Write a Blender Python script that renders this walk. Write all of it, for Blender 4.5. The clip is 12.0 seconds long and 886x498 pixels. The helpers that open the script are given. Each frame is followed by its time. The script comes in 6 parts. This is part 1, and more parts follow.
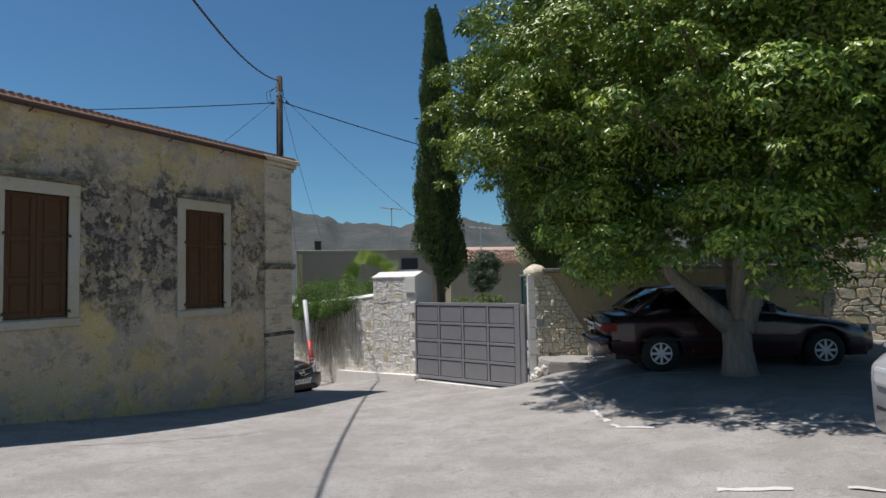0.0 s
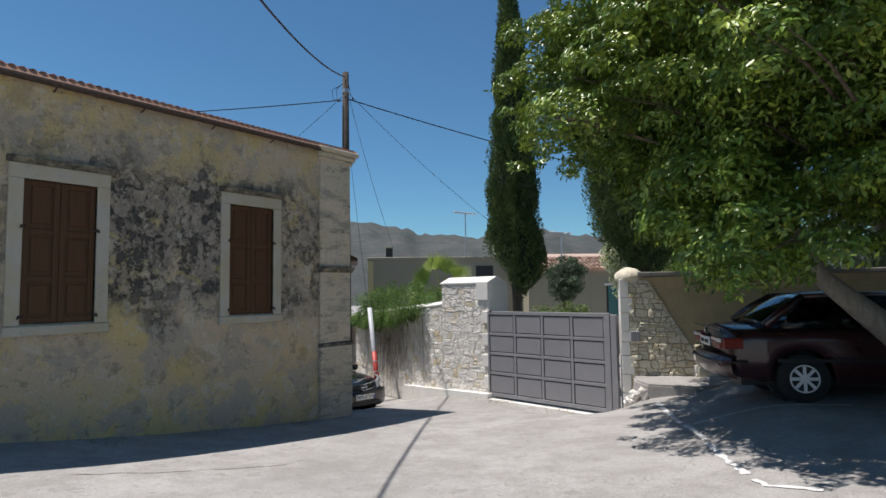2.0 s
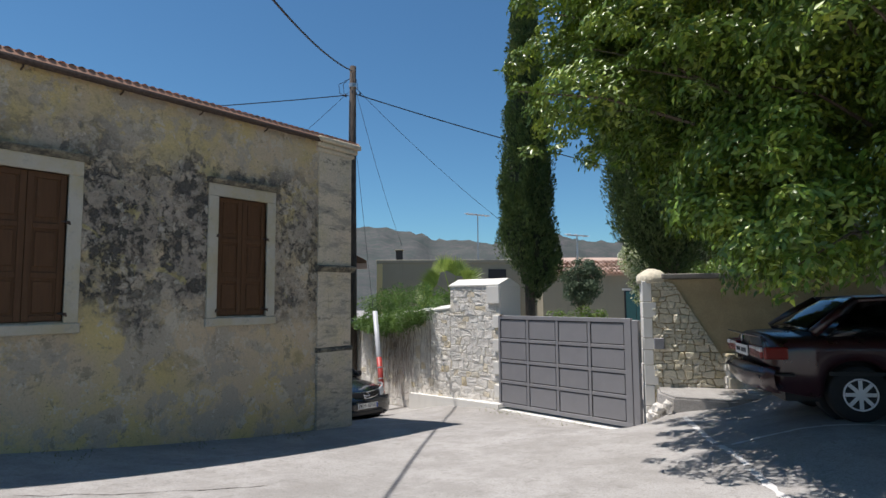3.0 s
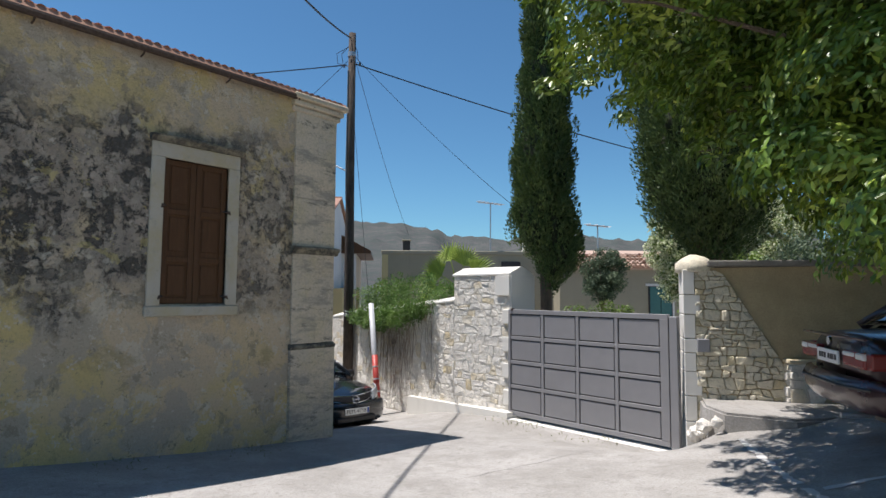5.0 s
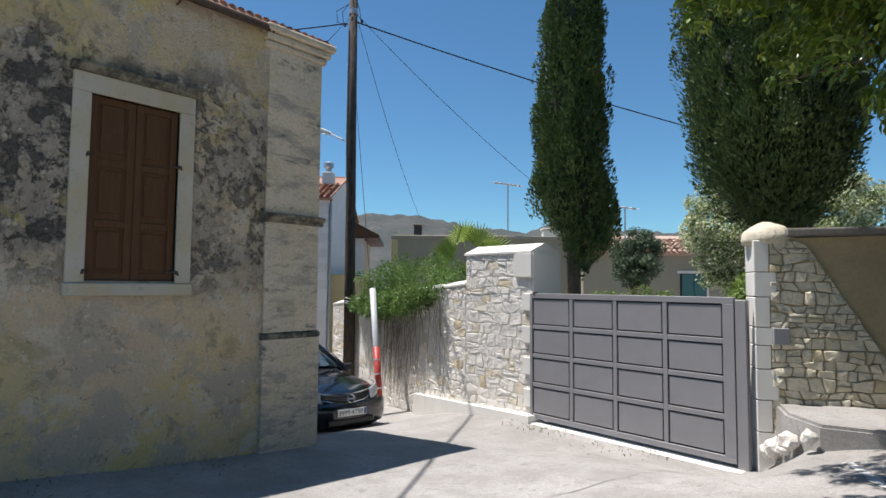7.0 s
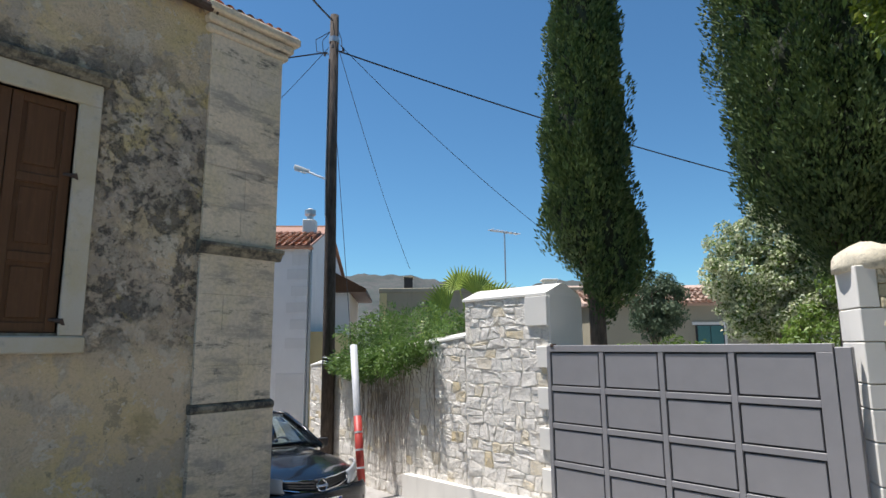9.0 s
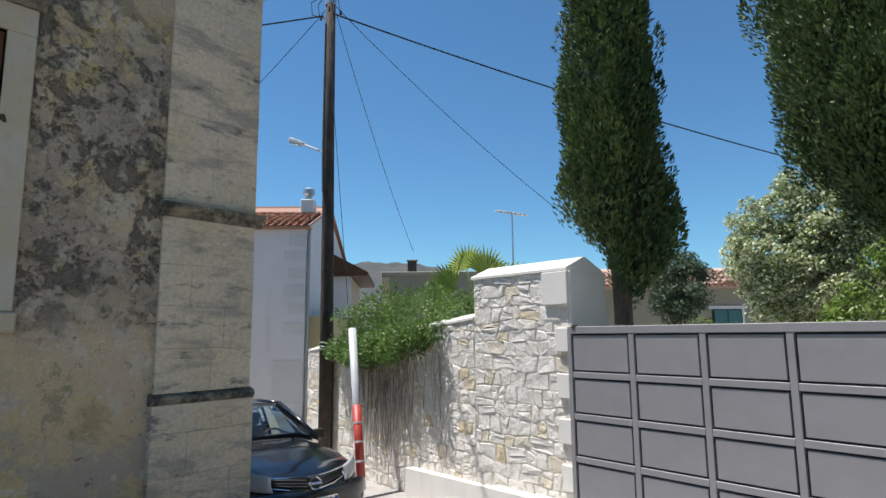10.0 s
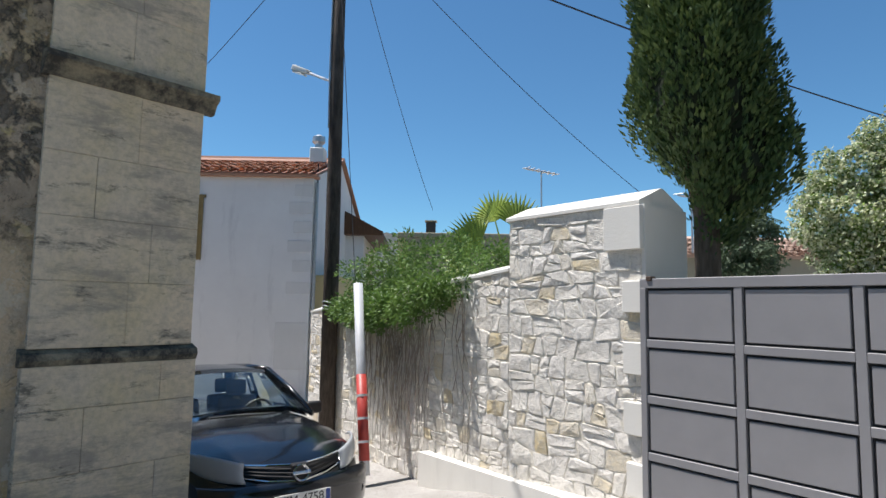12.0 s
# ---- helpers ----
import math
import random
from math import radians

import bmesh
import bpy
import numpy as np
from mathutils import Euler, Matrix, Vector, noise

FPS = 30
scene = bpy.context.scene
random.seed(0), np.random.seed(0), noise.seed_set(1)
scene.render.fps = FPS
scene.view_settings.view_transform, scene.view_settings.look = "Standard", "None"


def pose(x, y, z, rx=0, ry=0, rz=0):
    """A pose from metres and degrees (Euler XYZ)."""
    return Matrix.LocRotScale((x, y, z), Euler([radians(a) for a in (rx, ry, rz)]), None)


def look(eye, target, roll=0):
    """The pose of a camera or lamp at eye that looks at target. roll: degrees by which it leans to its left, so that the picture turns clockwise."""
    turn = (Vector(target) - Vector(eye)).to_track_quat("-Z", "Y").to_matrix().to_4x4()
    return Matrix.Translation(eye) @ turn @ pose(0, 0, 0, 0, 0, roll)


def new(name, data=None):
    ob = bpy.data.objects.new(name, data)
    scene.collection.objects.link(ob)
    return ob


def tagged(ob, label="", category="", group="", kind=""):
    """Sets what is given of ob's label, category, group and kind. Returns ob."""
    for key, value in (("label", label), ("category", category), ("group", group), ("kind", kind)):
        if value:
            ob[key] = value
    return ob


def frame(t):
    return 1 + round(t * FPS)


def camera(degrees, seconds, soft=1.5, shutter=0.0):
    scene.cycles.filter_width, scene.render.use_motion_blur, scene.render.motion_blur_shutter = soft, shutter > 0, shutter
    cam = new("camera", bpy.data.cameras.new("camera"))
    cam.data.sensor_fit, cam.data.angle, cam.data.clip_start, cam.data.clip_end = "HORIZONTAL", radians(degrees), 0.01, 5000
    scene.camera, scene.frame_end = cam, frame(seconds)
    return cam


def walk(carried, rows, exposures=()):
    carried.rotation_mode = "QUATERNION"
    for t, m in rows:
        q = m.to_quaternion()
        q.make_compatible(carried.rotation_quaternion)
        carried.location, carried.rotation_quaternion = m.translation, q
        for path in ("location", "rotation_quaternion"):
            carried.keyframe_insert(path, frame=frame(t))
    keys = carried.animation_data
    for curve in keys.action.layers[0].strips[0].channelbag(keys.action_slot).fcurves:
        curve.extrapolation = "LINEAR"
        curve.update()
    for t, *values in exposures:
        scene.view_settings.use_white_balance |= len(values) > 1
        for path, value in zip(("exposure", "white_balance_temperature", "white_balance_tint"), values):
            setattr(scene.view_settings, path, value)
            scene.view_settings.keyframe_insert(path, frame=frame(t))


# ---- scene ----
cam = camera(74.1, 12.0)
PATH = [
    (0, (0.49, 0.386, 1.717), (-0.477, 2.133, 1.818), -1.1),
    (0.5, (0.295, 0.698, 1.663), (-0.789, 2.375, 1.768), -1.2),
    (1, (0.125, 1.062, 1.646), (-1.018, 2.698, 1.777), -1.1),
    (1.5, (-0.068, 1.441, 1.601), (-1.237, 3.057, 1.752), -0.8),
    (2, (-0.266, 1.828, 1.591), (-1.454, 3.431, 1.735), -0.8),
    (2.5, (-0.453, 2.207, 1.567), (-1.666, 3.789, 1.717), -0.6),
    (4.5, (-1.312, 3.673, 1.428), (-2.552, 5.231, 1.617), 0.2),
    (5, (-1.522, 4.085, 1.416), (-2.79, 5.624, 1.566), 0.4),
    (5.5, (-1.739, 4.433, 1.353), (-3.032, 5.954, 1.475), 0.5),
    (6, (-2.0, 4.774, 1.362), (-3.309, 6.283, 1.45), 0.5),
    (6.5, (-2.212, 5.134, 1.323), (-3.535, 6.631, 1.409), 0.5),
    (7, (-2.509, 5.469, 1.237), (-3.822, 6.973, 1.361), 0.5),
    (9, (-3.683, 6.789, 1.139), (-4.96, 8.293, 1.464), -0.5),
    (9.5, (-3.958, 7.102, 1.087), (-5.244, 8.6, 1.406), -0.4),
    (10, (-4.259, 7.421, 1.074), (-5.551, 8.92, 1.358), -0.6),
    (10.5, (-4.517, 7.745, 1.036), (-5.821, 9.239, 1.294), -0.3),
    (11, (-4.846, 8.04, 0.974), (-6.152, 9.535, 1.215), 0.0),
    (11.5, (-5.148, 8.338, 0.916), (-6.471, 9.821, 1.139), 0.4),
    (12, (-5.427, 8.624, 0.89), (-6.773, 10.091, 1.082), 1.0),
]
walk(cam, [(t, look(eye, target, roll)) for t, eye, target, roll in PATH], ((0, -0.05, 6500, 14), (1.5, 0.15, 6500, 14), (2.5, 0.22, 6500, 14), (5.5, 0.45, 6500, 14), (7, 0.5, 6500, 14), (9.5, 0.6, 6450, 13), (12, 0.6, 6450, 13)))

# ---- sky, sun, exposure ----
SUN_AZ = Vector((-0.86, -0.51))
SUN_EL = 69.6
world = bpy.data.worlds.new("sky")
scene.world = world
world.use_nodes = True
wn = world.node_tree
sky = wn.nodes.new("ShaderNodeTexSky")
sky.sky_type = "NISHITA"
sky.sun_disc = False
sky.sun_elevation = radians(SUN_EL)
sky.sun_rotation = math.atan2(SUN_AZ.x, SUN_AZ.y)
sky.dust_density = 0.1
sky.ozone_density = 0.6
sky.altitude = 300
deep = wn.nodes.new("ShaderNodeMix")
deep.data_type, deep.blend_type = "RGBA", "MULTIPLY"
deep.inputs[0].default_value = 1.0
deep.inputs[7].default_value = (0.55, 0.93, 1.10, 1)
wn.links.new(sky.outputs[0], deep.inputs[6])
wn.links.new(deep.outputs[2], wn.nodes["Background"].inputs[0])
wn.nodes["Background"].inputs[1].default_value = 0.078
sun_data = bpy.data.lights.new("sun", "SUN")
sun_data.energy, sun_data.angle, sun_data.color = 5.0, radians(0.53), (1.0, 0.965, 0.91)
sun = new("sun", sun_data)
ce = math.cos(radians(SUN_EL))
sun.matrix_world = look((SUN_AZ.x * ce * 30, SUN_AZ.y * ce * 30, math.sin(radians(SUN_EL)) * 30), (0, 0, 0))


# ---- node helpers ----
class Nodes:
    """Short hand for building one procedural material."""

    def __init__(self, name):
        self.m = bpy.data.materials.new(name)
        self.m.use_nodes = True
        self.t = self.m.node_tree
        self.b = self.t.nodes["Principled BSDF"]
        self.co = self.t.nodes.new("ShaderNodeTexCoord").outputs["Object"]

    def n(self, kind, **inputs):
        nd = self.t.nodes.new(kind)
        for k, v in inputs.items():
            self.put(nd.inputs[k.replace("_", " ")], v)
        return nd

    def put(self, sock, v):
        if isinstance(v, bpy.types.NodeSocket):
            self.t.links.new(v, sock)
        else:
            sock.default_value = (*v, 1) if isinstance(v, tuple) and len(v) == 3 and sock.type == "RGBA" else v

    def scaled(self, s):
        nd = self.n("ShaderNodeMapping")
        self.put(nd.inputs["Vector"], self.co)
        nd.inputs["Scale"].default_value = s
        return nd.outputs[0]

    def noise(self, scale, detail=6.0, rough=0.6, vec=None, dist=0.0):
        return self.n("ShaderNodeTexNoise", Vector=vec or self.co, Scale=scale, Detail=detail, Roughness=rough, Distortion=dist).outputs[0]

    def voro(self, scale, feature="F1", vec=None):
        nd = self.n("ShaderNodeTexVoronoi", Vector=vec or self.co, Scale=scale)
        nd.feature = feature
        return nd.outputs[0]

    def ramp(self, fac, *stops):
        nd = self.n("ShaderNodeValToRGB", Fac=fac)
        e = nd.color_ramp.elements
        while len(e) < len(stops):
            e.new(0.5)
        for el, (p, c) in zip(e, stops):
            el.position = p
            el.color = (c, c, c, 1) if isinstance(c, (int, float)) else (*c, 1)
        return nd.outputs[0]

    def mix(self, fac, a, b, mode="MIX"):
        nd = self.t.nodes.new("ShaderNodeMix")
        nd.data_type, nd.blend_type = "RGBA", mode
        self.put(nd.inputs[0], fac)
        self.put(nd.inputs[6], a)
        self.put(nd.inputs[7], b)
        return nd.outputs[2]

    def math(self, op, a, b=0.0):
        nd = self.t.nodes.new("ShaderNodeMath")
        nd.operation = op
        self.put(nd.inputs[0], a)
        self.put(nd.inputs[1], b)
        return nd.outputs[0]

    def axis(self, i):
        return self.n("ShaderNodeSeparateXYZ", Vector=self.co).outputs[i]

    def rand(self):
        return self.n("ShaderNodeObjectInfo").outputs["Random"]

    def island(self):
        return self.n("ShaderNodeNewGeometry").outputs["Random Per Island"]

    def done(self, color, rough=0.8, bump=None, strength=0.4, dist=0.01, metal=0.0, spec=0.5):
        self.put(self.b.inputs["Base Color"], color)
        self.put(self.b.inputs["Roughness"], rough)
        self.b.inputs["Metallic"].default_value = metal
        self.b.inputs["Specular IOR Level"].default_value = spec
        if bump is not None:
            bp = self.n("ShaderNodeBump", Height=bump, Strength=strength, Distance=dist)
            self.t.links.new(bp.outputs[0], self.b.inputs["Normal"])
        return self.m


def plain(name, color, rough=0.6, metal=0.0, vary=0.12, scale=14.0, spec=0.5):
    k = Nodes(name)
    f = k.noise(scale)
    c = k.mix(k.ramp(f, (0.3, 0.0), (0.75, 1.0)), tuple(v * (1 - vary) for v in color), tuple(min(1, v * (1 + vary)) for v in color))
    return k.done(c, k.ramp(k.noise(scale * 3), (0.3, max(0.02, rough - 0.06)), (0.7, min(1, rough + 0.06))), k.noise(scale * 12), 0.08, 0.003, metal, spec)


# ---- materials ----
def make_plaster():
    k = Nodes("stained_plaster")
    y, z = k.axis(1), k.axis(2)
    warp = k.noise(0.9, 5)
    fine = k.noise(5.5, 10, 0.72, dist=0.6)
    grain = k.noise(38, 6, 0.7)
    # ochre wash, worn in broad patches to pinkish lime
    base = k.mix(k.ramp(k.noise(0.75, 9, 0.62, dist=0.7), (0.42, 0.0), (0.60, 1.0)), (0.66, 0.51, 0.345), (0.69, 0.53, 0.245))
    base = k.mix(k.ramp(k.noise(1.5, 10, 0.7, dist=0.3), (0.52, 0.0), (0.56, 0.8)), base, (0.58, 0.465, 0.335))
    base = k.mix(k.ramp(k.noise(2.7, 10, 0.72, dist=0.3), (0.55, 0.0), (0.575, 0.85)), base, (0.68, 0.585, 0.455))
    base = k.mix(k.ramp(k.noise(1.1, 10, 0.74, dist=0.6), (0.55, 0.0), (0.62, 0.7)), base, (0.42, 0.325, 0.18))
    base = k.mix(k.ramp(k.noise(1.5, 11, 0.72, dist=0.25), (0.51, 0.0), (0.555, 0.75)), base, (0.50, 0.42, 0.33))
    base = k.mix(k.ramp(k.noise(3.4, 11, 0.76, dist=0.2), (0.565, 0.0), (0.60, 0.75)), base, (0.36, 0.29, 0.20))
    base = k.mix(k.ramp(k.noise(6.5, 10, 0.75, dist=0.2), (0.59, 0.0), (0.615, 0.85)), base, (0.70, 0.62, 0.50))
    # the wash has gone between the sills and the lintels: grey render, lichen and damp
    zz = k.math("ADD", z, k.math("MULTIPLY", k.math("SUBTRACT", warp, 0.5), 1.9))
    band = k.math("MULTIPLY", k.ramp(k.math("MULTIPLY", zz, 0.2), (0.20, 0.0), (0.30, 1.0)), k.ramp(k.math("MULTIPLY", zz, 0.2), (0.64, 1.0), (0.76, 0.1)))
    yy = k.math("ADD", y, k.math("MULTIPLY", k.noise(0.8), 1.2))
    mid = k.ramp(k.math("MULTIPLY", yy, 0.05), (0.275, 0.45), (0.31, 1.0), (0.405, 1.0), (0.435, 0.7), (0.50, 0.8), (0.60, 0.6))
    zone = k.math("MULTIPLY", band, mid)
    grey = k.mix(k.ramp(k.noise(3.1, 10, 0.75, dist=0.4), (0.40, 0.0), (0.62, 1.0)), (0.29, 0.24, 0.195), (0.48, 0.395, 0.32))
    col = k.mix(k.math("MULTIPLY", zone, k.ramp(k.noise(1.3, 10, 0.7, dist=0.6), (0.40, 0.15), (0.50, 0.92))), base, grey)
    # crisp black lichen in clusters
    wide = k.noise(1.9, 6, 0.6)
    blot = k.ramp(k.math("ADD", k.math("MULTIPLY", k.noise(5.6, 12, 0.78, dist=0.3), 0.7), k.math("MULTIPLY", wide, 0.36)), (0.535, 0.0), (0.575, 0.95))
    dark = k.mix(k.ramp(grain, (0.40, 0.0), (0.62, 1.0)), (0.045, 0.042, 0.038), (0.15, 0.135, 0.12))
    damp = k.math("MULTIPLY", zone, blot)
    col = k.mix(damp, col, dark)
    fleck = k.math("MULTIPLY", zone, k.ramp(k.noise(14, 9, 0.8, dist=0.1), (0.54, 0.0), (0.58, 0.7)))
    col = k.mix(fleck, col, (0.055, 0.052, 0.048))
    # plaster scales that still hold, pale and yellow
    pale = k.math("MULTIPLY", zone, k.ramp(k.noise(4.2, 10, 0.74, dist=0.25), (0.565, 0.0), (0.585, 0.9)))
    col = k.mix(pale, col, (0.64, 0.55, 0.44))
    gold = k.math("MULTIPLY", zone, k.ramp(k.noise(2.4, 10, 0.72, dist=0.5), (0.60, 0.0), (0.62, 0.85)))
    col = k.mix(gold, col, (0.58, 0.47, 0.22))
    # splashes and holes towards any height, small
    col = k.mix(k.ramp(k.noise(8, 10, 0.78, dist=0.8), (0.60, 0.0), (0.635, 0.7)), col, (0.14, 0.125, 0.10))
    col = k.mix(k.ramp(grain, (0.34, 0.25), (0.52, 0.0)), col, (0.30, 0.245, 0.17))
    h = k.math("ADD", k.math("MULTIPLY", fine, 0.9), k.math("ADD", k.math("MULTIPLY", grain, 0.4), k.math("ADD", k.math("MULTIPLY", damp, -0.4), k.math("MULTIPLY", pale, 0.25))))
    return k.done(col, 0.93, h, 1.0, 0.04, spec=0.2)


def make_ashlar():
    k = Nodes("weathered_ashlar")
    r = k.rand()
    c = k.mix(r, (0.73, 0.60, 0.44), (0.64, 0.545, 0.42))
    c = k.mix(k.ramp(k.noise(2.2, 8, 0.7), (0.45, 0.0), (0.65, 0.7)), c, (0.64, 0.53, 0.33))
    c = k.mix(k.ramp(k.noise(1.9, 10, 0.75, vec=k.scaled((1.0, 0.7, 2.4)), dist=0.15), (0.50, 0.0), (0.60, 0.70)), c, (0.30, 0.265, 0.23))
    c = k.mix(k.ramp(k.noise(3.0, 10, 0.78, vec=k.scaled((1.0, 0.7, 2.2)), dist=0.15), (0.56, 0.0), (0.64, 0.85)), c, (0.085, 0.08, 0.072))
    c = k.mix(k.ramp(k.noise(30, 8, 0.7), (0.35, 0.35), (0.6, 0.0)), c, (0.24, 0.22, 0.19))
    return k.done(c, 0.92, k.math("ADD", k.noise(7, 8, 0.7), k.math("MULTIPLY", k.noise(60, 4), 0.3)), 0.6, 0.02, spec=0.2)


def make_mould():
    k = Nodes("blackened_stone_moulding")
    c = k.mix(k.ramp(k.noise(6, 10, 0.75), (0.42, 0.0), (0.62, 1.0)), (0.06, 0.057, 0.052), (0.33, 0.29, 0.21))
    return k.done(c, 0.95, k.noise(25, 8, 0.75), 0.8, 0.02, spec=0.2)


def make_surround():
    k = Nodes("limewashed_window_surround")
    c = k.mix(k.ramp(k.noise(2.5, 8, 0.7), (0.4, 0.0), (0.65, 1.0)), (0.50, 0.45, 0.37), (0.47, 0.395, 0.26))
    c = k.mix(k.ramp(k.noise(8, 10, 0.75), (0.55, 0.0), (0.68, 0.6)), c, (0.30, 0.28, 0.25))
    return k.done(c, 0.9, k.noise(22, 8, 0.7), 0.4, 0.012, spec=0.2)


def make_concrete():
    k = Nodes("sunbleached_concrete")
    big = k.noise(0.35, 8, 0.65)
    mid = k.noise(1.4, 10, 0.70, dist=0.1)
    fine = k.noise(55, 8, 0.75)
    c = k.mix(k.ramp(big, (0.35, 0.0), (0.65, 1.0)), (0.33, 0.317, 0.298), (0.43, 0.415, 0.395))
    c = k.mix(k.ramp(mid, (0.40, 0.6), (0.56, 0.0)), c, (0.27, 0.255, 0.235))
    c = k.mix(k.ramp(k.noise(7.0, 9, 0.7, dist=1.2), (0.54, 0.0), (0.64, 0.6)), c, (0.22, 0.21, 0.19))
    c = k.mix(k.ramp(fine, (0.36, 0.6), (0.56, 0.0)), c, (0.17, 0.16, 0.145))
    c = k.mix(k.ramp(k.voro(95), (0.10, 0.35), (0.22, 0.0)), c, (0.20, 0.19, 0.175))
    return k.done(c, 0.93, k.math("ADD", k.math("MULTIPLY", fine, 0.5), k.math("MULTIPLY", mid, 0.6)), 0.55, 0.015, spec=0.25)


def make_stone(name, a, b, c3, seedscale=4.0):
    k = Nodes(name)
    r = k.math("FRACT", k.math("ADD", k.rand(), k.math("MULTIPLY", k.island(), 3.7)))
    c = k.ramp(r, (0.0, a), (0.55, b), (0.80, a), (0.90, c3), (1.0, b))
    c = k.mix(k.ramp(k.noise(seedscale, 10, 0.72, dist=0.7), (0.42, 0.55), (0.60, 0.0)), c, tuple(v * 0.74 for v in a))
    c = k.mix(k.ramp(k.noise(24, 8, 0.75), (0.38, 0.6), (0.50, 0.0)), c, tuple(v * 0.55 for v in b))
    h = k.math("ADD", k.noise(9, 9, 0.75), k.math("MULTIPLY", k.noise(48, 6, 0.7), 0.35))
    return k.done(c, 0.93, h, 0.8, 0.03, spec=0.2)


def make_mortar(name, col):
    k = Nodes(name)
    c = k.mix(k.ramp(k.noise(3, 9, 0.7), (0.35, 0.0), (0.65, 1.0)), tuple(v * 0.78 for v in col), col)
    c = k.mix(k.ramp(k.noise(40, 6), (0.35, 0.4), (0.55, 0.0)), c, tuple(v * 0.6 for v in col))
    return k.done(c, 0.95, k.noise(30, 8, 0.75), 0.6, 0.015, spec=0.2)


def make_leaf(name, a, b, c3, rough=0.42, trans=0.30):
    k = Nodes(name)
    r = k.island()
    c = k.ramp(r, (0.0, a), (0.55, b), (0.86, b), (1.0, c3))
    c = k.mix(k.ramp(k.noise(0.9, 4), (0.38, 0.45), (0.62, 0.0)), c, tuple(v * 0.6 for v in a))
    c = k.mix(k.ramp(k.noise(2.3, 3), (0.52, 0.0), (0.66, 0.55)), c, c3)
    m = k.done(c, rough, spec=0.45)
    out = k.t.nodes["Material Output"]
    tr = k.n("ShaderNodeBsdfTranslucent")
    k.put(tr.inputs[0], k.mix(0.5, c, c3))
    ms = k.t.nodes.new("ShaderNodeMixShader")
    ms.inputs[0].default_value = trans
    k.t.links.new(k.b.outputs[0], ms.inputs[1])
    k.t.links.new(tr.outputs[0], ms.inputs[2])
    k.t.links.new(ms.outputs[0], out.inputs[0])
    return m


def make_bark(name, a, b):
    k = Nodes(name)
    v = k.scaled((9, 9, 1.6))
    c = k.mix(k.ramp(k.noise(2.2, 9, 0.7, vec=v), (0.35, 0.0), (0.65, 1.0)), a, b)
    return k.done(c, 0.92, k.noise(3, 9, 0.75, vec=v), 0.8, 0.03, spec=0.2)


def make_shutter():
    k = Nodes("brown_painted_wood")
    v = k.scaled((14, 14, 0.9))
    c = k.mix(k.ramp(k.noise(2.5, 8, 0.65, vec=v), (0.35, 0.0), (0.7, 1.0)), (0.080, 0.035, 0.013), (0.115, 0.051, 0.020))
    c = k.mix(k.ramp(k.noise(6, 8, 0.75), (0.56, 0.0), (0.72, 0.5)), c, (0.16, 0.085, 0.05))
    return k.done(c, 0.62, k.noise(6, 6, vec=v), 0.25, 0.006, spec=0.35)


def make_tile(name="terracotta_roof_tile", fade=0.0):
    k = Nodes(name)
    c = k.ramp(k.math("FRACT", k.math("ADD", k.rand(), k.island())), (0.0, (0.40, 0.20, 0.13)), (0.5, (0.46, 0.26, 0.17)), (1.0, (0.34, 0.20, 0.15)))
    c = k.mix(k.ramp(k.noise(9, 8, 0.7), (0.55, 0.0), (0.7, 0.6)), c, (0.24, 0.18, 0.14))
    c = k.mix(fade, c, (0.52, 0.42, 0.35))
    return k.done(c, 0.85, k.noise(40), 0.3, 0.008, spec=0.25)


def make_hill():
    k = Nodes("hazy_dry_scrub_hillside")
    c = k.mix(k.ramp(k.noise(0.012, 10, 0.7), (0.38, 0.0), (0.62, 1.0)), (0.06, 0.06, 0.05), (0.115, 0.10, 0.088))
    c = k.mix(k.ramp(k.noise(0.09, 9, 0.78), (0.45, 0.75), (0.56, 0.0)), c, (0.055, 0.07, 0.05))
    # aerial haze put into the rock's colour as a blue tint
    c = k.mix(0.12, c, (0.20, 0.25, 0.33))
    return k.done(c, 1.0, k.noise(0.05, 10, 0.75), 0.6, 8.0, spec=0.0)


def make_glass(name, col, rough=0.02):
    k = Nodes(name)
    m = k.done(col, rough)
    k.b.inputs["Transmission Weight"].default_value = 1.0
    k.b.inputs["IOR"].default_value = 1.45
    return m


def make_paint(name, col, coat=0.8, rough=0.35, dirt=0.15):
    k = Nodes(name)
    c = k.mix(k.ramp(k.noise(3.0, 8, 0.7), (0.45, 0.0), (0.75, dirt)), col, (0.18, 0.165, 0.15))
    m = k.done(c, k.ramp(k.noise(5, 6), (0.3, rough * 0.8), (0.7, rough * 1.25)), spec=0.5)
    k.b.inputs["Coat Weight"].default_value = coat
    k.b.inputs["Coat Roughness"].default_value = 0.06
    return m


def make_roughcast(name, col, stain):
    k = Nodes(name)
    c = k.mix(k.ramp(k.noise(0.7, 8, 0.65), (0.35, 0.0), (0.7, 1.0)), tuple(v * 0.9 for v in col), col)
    c = k.mix(k.ramp(k.noise(1.2, 9, 0.7, vec=k.scaled((2.5, 2.5, 0.5))), (0.55, 0.0), (0.75, 0.5)), c, stain)
    return k.done(c, 0.9, k.noise(45, 6, 0.7), 0.3, 0.008, spec=0.2)


